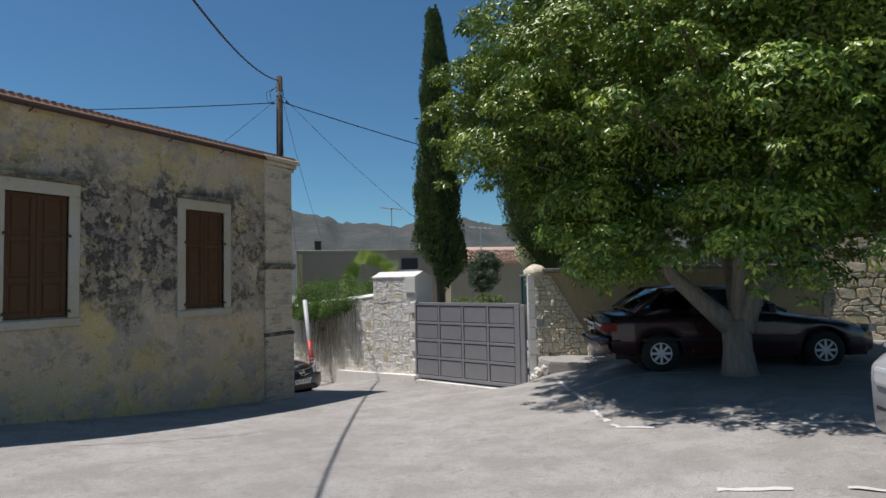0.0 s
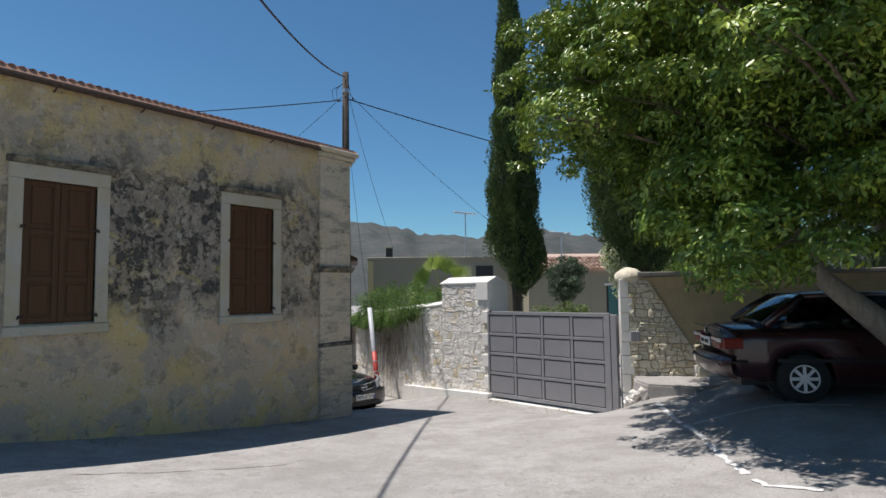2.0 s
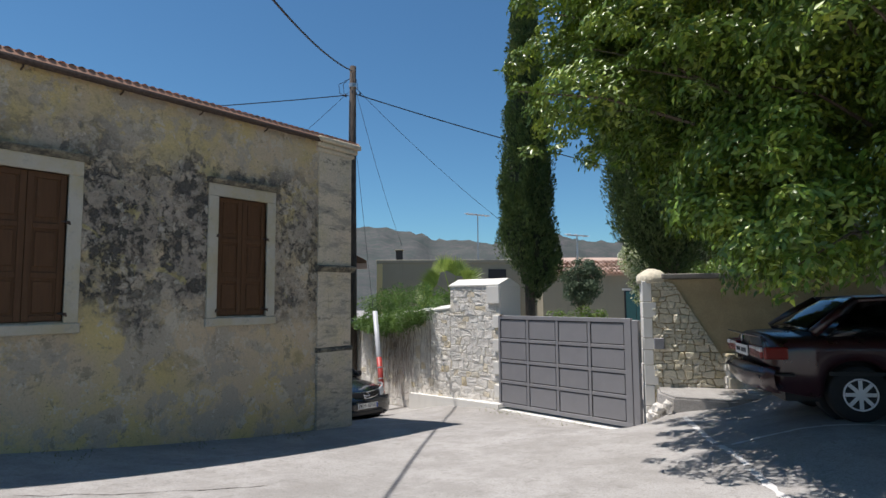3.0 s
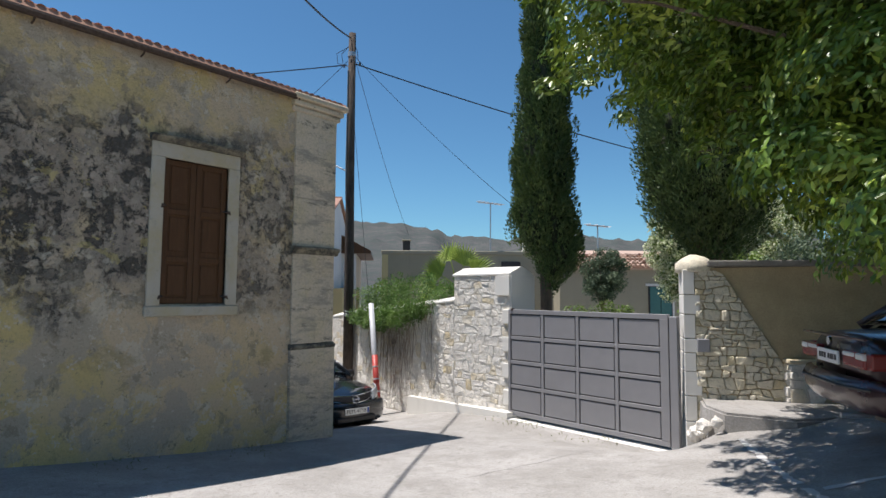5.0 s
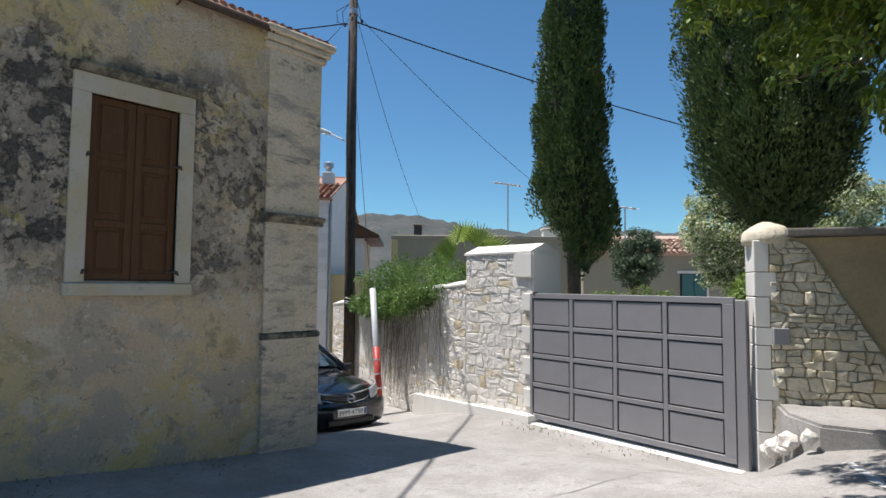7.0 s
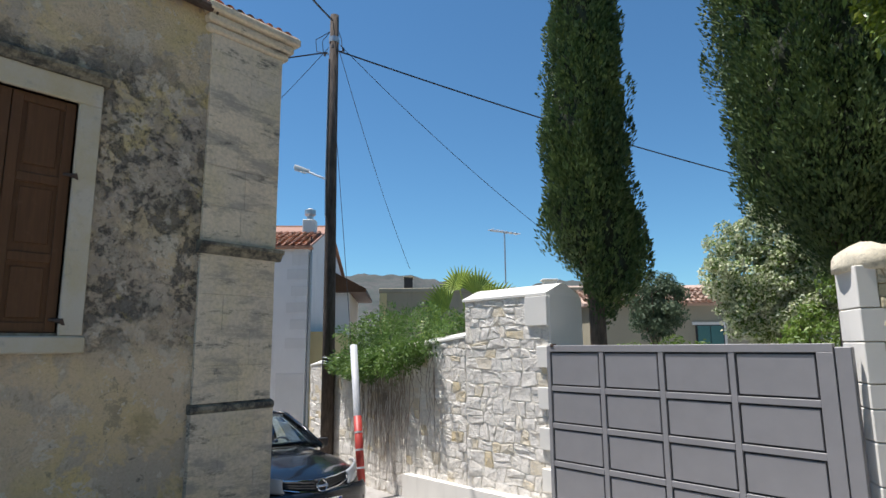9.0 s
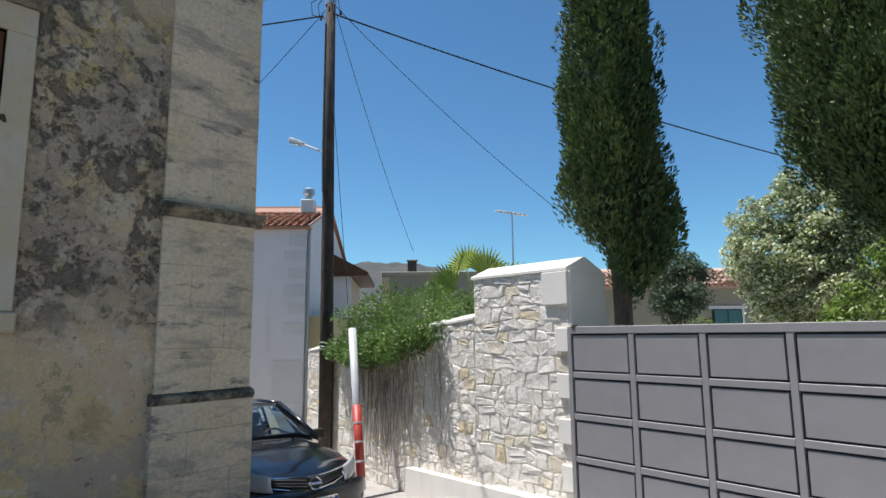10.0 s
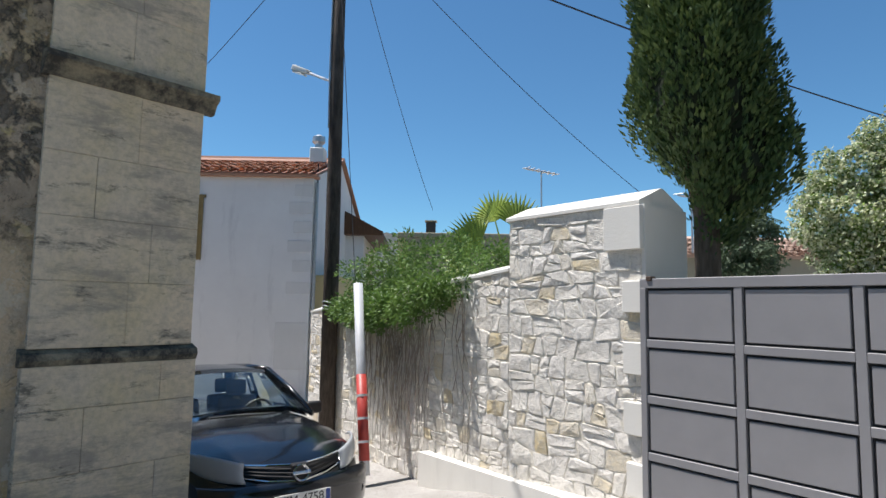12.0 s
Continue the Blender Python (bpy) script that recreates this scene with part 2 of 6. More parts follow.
PLASTER, ASHLAR, MOULD, SURROUND = make_plaster(), make_ashlar(), make_mould(), make_surround()
CONCRETE = make_concrete()
STONE_WHITE = make_stone("whitewashed_rubble_stone", (0.83, 0.79, 0.715), (0.79, 0.755, 0.70), (0.64, 0.52, 0.30))
STONE_OCHRE = make_stone("ochre_rubble_stone", (0.58, 0.52, 0.39), (0.52, 0.47, 0.36), (0.48, 0.41, 0.24))
MORTAR_WHITE = make_mortar("pale_lime_mortar", (0.80, 0.755, 0.66))
MORTAR_OCHRE = make_mortar("ochre_mortar", (0.46, 0.41, 0.30))
STONE_PALE = make_stone("pale_yellow_rubble_stone", (0.76, 0.69, 0.53), (0.70, 0.64, 0.51), (0.60, 0.50, 0.30))
PLASTER_WALL = make_mortar("ochre_grey_wall_render", (0.48, 0.385, 0.235))
COPING_GREY = make_mortar("dark_grey_coping_concrete", (0.24, 0.225, 0.20))
LIMEWASH = make_roughcast("white_limewash", (0.74, 0.72, 0.67), (0.55, 0.53, 0.49))
WHITE_RENDER = make_roughcast("white_render", (0.76, 0.74, 0.72), (0.45, 0.43, 0.42))
CREAM_RENDER = make_roughcast("cream_render", (0.60, 0.50, 0.27), (0.42, 0.36, 0.22))
GREY_RENDER = make_roughcast("grey_ochre_render", (0.34, 0.31, 0.23), (0.20, 0.19, 0.16))
SHUTTER, TILE, HILL = make_shutter(), make_tile(), make_hill()
TILE_OLD = make_tile("faded_old_roof_tile", 0.6)
GATE_GREY = plain("grey_gate_paint", (0.235, 0.232, 0.242), 0.5, 0.0, 0.06, 4.0)
# near-black for shade in gaps and openings, and for the flue
GATE_DARK = plain("shade_and_flue_dark", (0.03, 0.03, 0.032), 0.7)
IRON = plain("rusty_iron", (0.09, 0.06, 0.045), 0.8, 0.3, 0.4, 30)
STEEL = plain("galvanised_steel", (0.45, 0.46, 0.47), 0.45, 0.8)
WIRE = plain("black_cable", (0.02, 0.02, 0.022), 0.6)
WOOD_POLE = make_bark("creosoted_pole_wood", (0.045, 0.036, 0.03), (0.11, 0.09, 0.075))
LINE_WHITE = make_roughcast("worn_white_road_paint", (0.62, 0.61, 0.59), (0.40, 0.385, 0.365))
LEAF_FICUS = make_leaf("glossy_ficus_leaf", (0.058, 0.115, 0.016), (0.15, 0.245, 0.030), (0.44, 0.52, 0.070), 0.38, 0.05)
LEAF_CYPRESS = make_leaf("cypress_foliage", (0.034, 0.070, 0.021), (0.080, 0.135, 0.036), (0.17, 0.225, 0.06), 0.65, 0.06)
# core colour darkened to carry the crown's inner shade
LEAF_CYPRESS_SHADE = make_leaf("shaded_cypress_core", (0.018, 0.026, 0.012), (0.03, 0.038, 0.018), (0.045, 0.05, 0.025), 0.9, 0.0)
LEAF_VINE = make_leaf("vine_leaf", (0.065, 0.14, 0.032), (0.115, 0.215, 0.045), (0.20, 0.31, 0.07), 0.55)
LEAF_PALM = make_leaf("palm_leaf", (0.20, 0.29, 0.04), (0.30, 0.40, 0.06), (0.42, 0.50, 0.10), 0.45, 0.3)
LEAF_OLIVE = make_leaf("grey_green_leaf", (0.05, 0.085, 0.045), (0.08, 0.125, 0.065), (0.15, 0.20, 0.11), 0.6)
LEAF_LIGHT = make_leaf("bright_green_leaf", (0.08, 0.15, 0.02), (0.14, 0.23, 0.03), (0.24, 0.33, 0.06), 0.5)
LEAF_BLOSSOM = make_leaf("cream_blossom", (0.46, 0.51, 0.26), (0.62, 0.64, 0.42), (0.76, 0.76, 0.58), 0.7)
LEAF_DRY = make_leaf("dry_vine_stem", (0.24, 0.20, 0.16), (0.32, 0.27, 0.22), (0.40, 0.35, 0.28), 0.9, 0.0)
BARK_FICUS = make_bark("pale_ficus_bark", (0.22, 0.20, 0.17), (0.36, 0.33, 0.29))
BARK_CYP = make_bark("cypress_bark", (0.10, 0.075, 0.055), (0.20, 0.155, 0.12))
CRACK = plain("dark_crack_fill", (0.11, 0.10, 0.09), 0.95)


# ---- building helpers ----
def smooth01(v):
    v = min(1.0, max(0.0, v))
    return v * v * (3 - 2 * v)


def ground_z(x, y):
    """The height of the sloping concrete: falls towards the gate and the alley, rises to the parking."""
    u, v = min(1.0, max(-15.0, x)), min(12.5, max(-6.0, y))
    z = 0.3047 + 0.01665 * u - 0.08757 * v + 0.007563 * u * u + 0.01682 * u * v + 0.008102 * v * v
    park = smooth01((x + 2.6) / 1.6) * smooth01((y - 8.2) / 1.8)
    z += park * (0.18 + 0.03 * (min(x, 6.0) + 1.0) - z)
    dip = smooth01((y - 10.6) / 2.0) * smooth01((x + 8.1) / 1.0) * (1 - smooth01((x + 4.3) / 0.8))
    z += dip * (-0.81 - z)
    z -= 0.18 * smooth01((-9.0 - x) / 1.6) * smooth01((y - 10.0) / 1.2)
    return z


def mesh_of(name, bm, material, smooth=False):
    me = bpy.data.meshes.new(name)
    bm.normal_update()
    bm.to_mesh(me)
    bm.free()
    me.materials.append(material)
    if smooth:
        for p in me.polygons:
            p.use_smooth = True
    return me


def part(name, bm, material, parent=None, label="", smooth=False, at=None):
    ob = new(name, mesh_of(name, bm, material, smooth))
    if parent is not None:
        ob.parent = parent
    if at is not None:
        ob.matrix_basis = at
    if label:
        ob["label"] = label
    return ob


def thing(name, m, label, category, group="", kind=""):
    ob = new(name)
    ob.matrix_basis = m
    ob.empty_display_size = 0.2
    return tagged(ob, label, category, group, kind)


def box(x0, y0, z0, x1, y1, z1, bevel=0.0, bm=None, seg=1):
    own = bm is None
    b = bmesh.new()
    bmesh.ops.create_cube(b, size=1.0)
    for v in b.verts:
        v.co = Vector(((x0 + x1) / 2 + v.co.x * (x1 - x0), (y0 + y1) / 2 + v.co.y * (y1 - y0), (z0 + z1) / 2 + v.co.z * (z1 - z0)))
    if bevel > 0:
        bmesh.ops.bevel(b, geom=b.edges[:], offset=bevel, segments=seg, affect="EDGES", profile=0.6)
    return b if own else join(bm, b)


def join(bm, other, m=None):
    if m is not None:
        bmesh.ops.transform(other, matrix=m, verts=other.verts)
    tmp = bpy.data.meshes.new("tmp")
    other.to_mesh(tmp)
    other.free()
    bm.from_mesh(tmp)
    bpy.data.meshes.remove(tmp)
    return bm


def tube(points, radii, sides=8, cap=True):
    """A tapered tube along points."""
    bm = bmesh.new()
    pts = [Vector(p) for p in points]
    if not isinstance(radii, (list, tuple)):
        radii = [radii] * len(pts)
    rings, ref = [], None
    for i, p in enumerate(pts):
        d = (pts[min(i + 1, len(pts) - 1)] - pts[max(i - 1, 0)]).normalized()
        if ref is None:
            ref = d.orthogonal().normalized()
        ref = (ref - d * ref.dot(d)).normalized()
        w = d.cross(ref)
        rings.append([bm.verts.new(p + (ref * math.cos(a) + w * math.sin(a)) * radii[i]) for a in (2 * math.pi * j / sides for j in range(sides))])
    for a, b in zip(rings, rings[1:]):
        for j in range(sides):
            bm.faces.new((a[j], a[(j + 1) % sides], b[(j + 1) % sides], b[j]))
    if cap:
        bm.faces.new(rings[0][::-1])
        bm.faces.new(rings[-1])
    return bm


def prism(poly, depth, m=None):
    """A polygon in the x-z plane, made solid along y from 0 to depth."""
    bm = bmesh.new()
    a = [bm.verts.new((x, 0, z)) for x, z in poly]
    b = [bm.verts.new((x, depth, z)) for x, z in poly]
    bm.faces.new(a)
    bm.faces.new(b[::-1])
    for i in range(len(poly)):
        j = (i + 1) % len(poly)
        bm.faces.new((a[j], a[i], b[i], b[j]))
    bmesh.ops.recalc_face_normals(bm, faces=bm.faces)
    if m is not None:
        bmesh.ops.transform(bm, matrix=m, verts=bm.verts)
    return bm


def along(p, q, z=0.0):
    """A frame at p whose x axis runs level towards q; its y axis points to the left of that way."""
    return pose(p[0], p[1], z, 0, 0, math.degrees(math.atan2(q[1] - p[1], q[0] - p[0])))


def raw_mesh(name, verts, faces, material, smooth=False):
    me = bpy.data.meshes.new(name)
    me.from_pydata(verts, [], faces)
    me.materials.append(material)
    if smooth:
        me.polygons.foreach_set("use_smooth", [True] * len(me.polygons))
    return me


# ---- ground ----
def build_ground():
    xs = [-900, -300, -100, -50, -30, -22] + [-18 + 0.3 * i for i in range(84)] + [9, 14, 25, 60, 150, 400, 900]
    ys = [-900, -300, -100, -40, -20, -10] + [-6 + 0.3 * i for i in range(79)] + [19, 24, 32, 60, 150, 400, 900]
    verts, faces = [], []
    for y in ys:
        for x in xs:
            far = smooth01((max(abs(x + 6) - 14, abs(y - 6) - 14)) / 60)
            z = ground_z(x, y) * (1 - far) + far * -6.0
            z += 0.012 * noise.noise(Vector((x * 0.9, y * 0.9, 0))) if far == 0 else 0
            verts.append((x, y, z))
    w = len(xs)
    for j in range(len(ys) - 1):
        for i in range(w - 1):
            a = j * w + i
            faces.append((a, a + 1, a + w + 1, a + w))
    ob = new("ground", raw_mesh("ground", verts, faces, CONCRETE, True))
    tagged(ob, "worn pale grey concrete yard sloping to an alley", "ground", kind="structure")


build_ground()

# ---- old house with shutters ----
FX = -8.77
WINDOWS = ((4.535, 5.395), (7.432, 8.295))
SILL, HEAD = 1.255, 3.075


def build_old_house():
    house = thing("old_house", pose(0, 0, 0), "old single-storey house with stained yellow plaster and tiled roof", "house")
    # facade with real openings
    bm = bmesh.new()
    edges_y = [-9.0] + [v for w in WINDOWS for v in w] + [10.12]
    for i in range(len(edges_y) - 1):
        y0, y1 = edges_y[i], edges_y[i + 1]
        if i % 2 == 0:
            box(FX - 0.55, y0, -1.8, FX, y1, 4.34, bm=bm)
        else:
            box(FX - 0.55, y0, -1.8, FX, y1, SILL, bm=bm)
            box(FX - 0.55, y0, HEAD, FX, y1, 4.34, bm=bm)
    bmesh.ops.remove_doubles(bm, verts=bm.verts, dist=0.0005)
    part("wall", bm, PLASTER, house, "stained yellow and grey plaster wall")
    part("end_wall", box(-17.0, 9.57, -2.0, FX - 0.551, 10.119, 4.34), PLASTER, house)
    part("back_wall", box(-17.5, -9.0, -2.0, -17.001, 10.1, 4.34), PLASTER, house)
    part("far_end_wall", box(-17.0, -9.0, -2.0, FX - 0.56, -8.5, 4.34), PLASTER, house)
    # pitched roof deck
    bm = prism([(-0.32, 4.36), (0.0, 4.36), (8.8, 4.36), (8.8, 4.42), (4.3, 5.35), (-0.25, 4.46)], 19.4, pose(FX - 0.2, -9.1, 0) @ Matrix.Diagonal((-1, 1, 1, 1)))
    part("roof", bm, TILE, house, "shallow terracotta tiled roof")
    for y0, y1 in WINDOWS:
        ym = (y0 + y1) / 2
        win = part("window", box(FX - 0.36, y0 + 0.001, SILL, FX - 0.30, y1 - 0.001, HEAD), SHUTTER, house, "window closed by brown shutters")
        s = 0.165
        for nm, b in (("jamb", (y0 - s, SILL - 0.02, y0, HEAD)), ("jamb", (y1, SILL - 0.02, y1 + s, HEAD)), ("lintel", (y0 - s, HEAD, y1 + s, HEAD + 0.19))):
            part(nm, box(FX - 0.22, b[0], b[1], FX + 0.028, b[2], b[3], 0.008), SURROUND, win)
        part("sill", box(FX - 0.25, y0 - s - 0.02, SILL - 0.15, FX + 0.05, y1 + s + 0.02, SILL - 0.021, 0.012), SURROUND, win, "pale stone sill")
        cor = prism([(0, 0), (0.05, 0.0), (0.07, 0.03), (0.095, 0.05), (0.10, 0.075), (0.0, 0.085)], y1 - y0 + 2 * s + 0.06)
        part("cornice", cor, MOULD, win, "blackened stone drip moulding", at=pose(FX, y0 - s - 0.03, HEAD + 0.19))
        for k, (a, b) in enumerate(((y0 + 0.005, ym - 0.003), (ym + 0.003, y1 - 0.005))):
            leaf = part("shutter", box(FX - 0.075, a, SILL + 0.006, FX - 0.048, b, HEAD - 0.006), SHUTTER, win)
            wdt = b - a
            zs = (SILL + 0.006, SILL + 0.56, SILL + 1.16, HEAD - 0.006)
            fr = 0.072
            for st in ((a, a + fr), (b - fr, b)):
                part("stile", box(FX - 0.048, st[0], zs[0], FX - 0.026, st[1], zs[3], 0.004), SHUTTER, leaf)
            for z in (zs[0], zs[1] - fr / 2, zs[2] - fr / 2, zs[3] - fr):
                part("rail", box(FX - 0.048, a + fr, z, FX - 0.028, b - fr, z + fr, 0.004), SHUTTER, leaf)
            for z0, z1 in zip(zs, zs[1:]):
                part("panel", box(FX - 0.048, a + fr + 0.03, z0 + fr + 0.03, FX - 0.036, b - fr - 0.03, z1 - fr - 0.03 + 0.03, 0.008), SHUTTER, leaf)
        for y, sgn in ((y0, -1), (y1, 1)):
            for z in (SILL + 0.09, SILL + 1.22):
                hook = tube([(FX - 0.03, y - sgn * 0.05, z + 0.01), (FX + 0.034, y + sgn * 0.015, z), (FX + 0.036, y + sgn * 0.03, z - 0.03)], [0.012, 0.022, 0.008], 6)
                part("shutter_hinge", hook, IRON, win, "rusty iron shutter hinge")
    # corner pilaster: courses of dressed blocks
    rng = random.Random(5)
    z, py0, py1 = 0.66, 9.36, 10.14
    pil = part("pilaster", box(FX - 0.3, py0 + 0.01, -1.8, FX + 0.012, py1 - 0.012, 4.2), ASHLAR, house, "dressed stone corner pilaster")
    courses = [0.65, 0.98, 1.30, 1.62, 2.0, 2.10, 2.45, 2.83, 3.17, 3.50, 3.82, 4.14]
    for i, (a, b) in enumerate(zip(courses, courses[1:])):
        if abs(b - a - 0.1) < 0.02:
            continue
        cut = py0 + (py1 - py0) * rng.uniform(0.3, 0.7)
        for c0, c1 in ((py0, cut), (cut, py1)):
            part("stone_block", box(FX - 0.28, c0 + 0.0008, a + 0.0008, FX + 0.03 + rng.uniform(-0.003, 0.003), c1 - 0.0008, b - 0.0008, 0.0022), ASHLAR, pil)
    for a, b in ((-1.8, -0.25), (-0.25, 0.05), (0.05, 0.36), (0.36, 0.57)):
        cut = py0 + (py1 - py0) * rng.uniform(0.2, 0.8)
        for c0, c1 in ((py0 - 0.02, cut), (cut, py1 + 0.02)):
            part("stone_block", box(FX - 0.28, c0 + 0.0008, a + 0.0008, FX + 0.062 + rng.uniform(-0.002, 0.002), c1 - 0.0008, b - 0.0008, 0.003), ASHLAR, pil)
    led = prism([(0, 0), (0.06, 0.0), (0.078, 0.03), (0.07, 0.06), (0.0, 0.085)], py1 - py0 + 0.05)
    part("plinth_ledge", led, MOULD, pil, "dark rounded ledge", at=pose(FX, py0 - 0.03, 0.568))
    led = prism([(0, 0), (0.045, 0.0), (0.075, 0.05), (0.11, 0.075), (0.11, 0.105), (0.0, 0.13)], py1 - py0 + 0.085)
    part("string_course", led, MOULD, pil, "black-stained projecting string course", at=pose(FX, py0 - 0.03, 1.985))
    for k, (a, b, o) in enumerate(((4.14, 4.22, 0.06), (4.22, 4.31, 0.10), (4.31, 4.40, 0.15))):
        part("capital", box(FX - 0.3, py0 - 0.04 - o * 0.4, a, FX + o, py1 + o, b - 0.002, 0.018), ASHLAR, pil)
    # gutter of old iron at the eaves, and its brackets
    part("gutter", tube([(FX + 0.10, -8.9, 4.335), (FX + 0.10, 9.3, 4.335)], 0.045, 8), IRON, house, "thin rusty gutter")
    for i in range(16):
        y = -7.6 + 1.13 * i
        part("gutter_bracket", tube([(FX - 0.02, y, 4.25), (FX + 0.08, y, 4.27), (FX + 0.12, y, 4.33)], 0.012, 5), IRON, house)
    return house


OLD_HOUSE = build_old_house()

# ---- garden wall beside the gate ----
A0, A1, A2 = (-7.47, 13.27), (-8.97, 13.50), (-14.6, 15.05)
WALL_T = 0.62


def wall_box(p, q, z0, zt0, zt1, t):
    """A wall from p to q whose face is on the right of that way, with a sloping top."""
    L = math.hypot(q[0] - p[0], q[1] - p[1])
    return prism([(0, z0), (L, z0), (L, zt1), (0, zt0)], t), along(p, q), L


def build_garden_wall():
    wall = thing("garden_wall", pose(0, 0, 0), "whitewashed rubble stone garden wall with lime coping", "wall", kind="structure")
    # local frames run from the gate to the alley; negative y is the wall's inside
    for p, q, zt0, zt1, nm in ((A0, A1, 1.76, 1.76, "pier_core"), (A1, A2, 1.25, 0.72, "wall_core")):
        bm, m, L = wall_box(p, q, -2.0, zt0, zt1, -WALL_T)
        part(nm, bm, MORTAR_WHITE, wall, at=m)
    m = along(A0, A1)
    L = math.hypot(A1[0] - A0[0], A1[1] - A0[1])
    cop = prism([(-0.03, 0.0), (-0.03, 0.03), (0.30, 0.17), (0.34, 0.17), (0.66, 0.03), (0.66, 0.0)], L + 0.03, pose(0, 0, 0, 0, 0, -90))
    part("pier_coping", cop, LIMEWASH, wall, "white gabled lime coping", at=m @ pose(0, 0, 1.76))
    m2 = along(A1, A2)
    L2 = math.hypot(A2[0] - A1[0], A2[1] - A1[1])
    cop = prism([(-0.025, 0.0), (-0.025, 0.03), (0.25, 0.115), (0.40, 0.115), (0.64, 0.03), (0.64, 0.0)], L2, pose(0, 0, 0, 0, 0, -90))
    tilt = math.degrees(math.atan2(1.25 - 0.72, L2))
    part("wall_coping", cop, LIMEWASH, wall, "uneven white lime coping", at=m2 @ pose(0, 0, 1.25, 0, tilt, 0))
    # smooth rendered end of the pier
    part("pier_end", box(0, -0.66, -1.2, 0.03, 0.0, 1.759), LIMEWASH, wall, "smooth white rendered end", at=m @ pose(-0.031, 0, 0))
    # low concrete apron along the foot
    ap = prism([(0, -2.0), (3.2, -2.0), (3.2, -0.85), (0, -0.70)], 0.24)
    part("apron", ap, LIMEWASH, wall, "low white concrete apron", at=along((A0[0] + 0.15, A0[1] - 0.03), (-10.95, 14.12)) @ pose(0, 0.0, 0))
    return wall


GARDEN_WALL = build_garden_wall()

# ---- gate ----
GP, GQ = (-7.44, 13.2), (-4.43, 12.78)


def build_gate():
    m = along(GP, GQ)
    W, ZB = 3.04, 1.13
    gate = thing("sliding_gate", m, "grey steel gate with sixteen framed panels, closed", "gate")
    z0 = -0.75
    # shade of the panel gaps is this sheet's near-black colour
    part("backing", box(0.03, 0.0, z0 + 0.03, W - 0.03, 0.012, ZB - 0.03), GATE_DARK, gate, "dark sheet behind the panels, standing in for shade in the gaps")
    stile, rail = 0.058, 0.060
    part("top_rail", box(0, -0.04, ZB - 0.075, W, 0.03, ZB, 0.004), GATE_GREY, gate)
    part("bottom_rail", box(0, -0.04, z0, W, 0.03, z0 + 0.075, 0.004), GATE_GREY, gate)
    part("end_post", box(0, -0.041, z0 + 0.075, 0.05, 0.03, ZB - 0.075, 0.003), GATE_GREY, gate)
    part("end_post", box(W - 0.13, -0.041, z0 + 0.075, W, 0.03, ZB - 0.075, 0.003), GATE_GREY, gate)
    xs0, xs1 = 0.05, W - 0.13
    cw = (xs1 - xs0) / 4
    za, zb = z0 + 0.075, ZB - 0.075
    ch = (zb - za) / 4
    for i in (1, 2, 3):
        part("stile", box(xs0 + cw * i - stile / 2, -0.036, za, xs0 + cw * i + stile / 2, 0.02, zb, 0.003), GATE_GREY, gate)
    for j in (1, 2, 3):
        for i in range(4):
            a = xs0 + cw * i + (stile / 2 if i else 0)
            b = xs0 + cw * (i + 1) - (stile / 2 if i < 3 else 0)
            part("rail", box(a + 0.001, -0.036, za + ch * j - rail / 2, b - 0.001, 0.02, za + ch * j + rail / 2, 0.003), GATE_GREY, gate)
    g = 0.019
    for j in range(4):
        for i in range(4):
            a = xs0 + cw * i + (stile / 2 if i else 0) + g
            b = xs0 + cw * (i + 1) - (stile / 2 if i < 3 else 0) - g
            c = za + ch * j + (rail / 2 if j else 0) + g
            d = za + ch * (j + 1) - (rail / 2 if j < 3 else 0) - g
            part("panel", box(a, -0.028, c, b, 0.01, d, 0.004), GATE_GREY, gate)
    part("catch", box(0.06, -0.05, ZB - 0.02, 0.11, 0.02, ZB + 0.02, 0.006), IRON, gate, "small dark catch")
    part("guide_post", box(W + 0.006, -0.03, z0 - 0.1, W + 0.13, 0.06, ZB - 0.03, 0.006), GATE_GREY, gate, "grey steel guide post")
    sill = box(-0.1, -0.16, -2.0, W + 0.1, 0.05, -0.80, 0.01)
    tagged(part("gate_sill", sill, LIMEWASH, None, at=m), "white painted concrete gate sill", "sill", kind="structure")


build_gate()

# ---- wall on the parking side ----
B0, B1, B2 = (-4.20, 12.80), (1.46, 15.32), (9.0, 16.30)


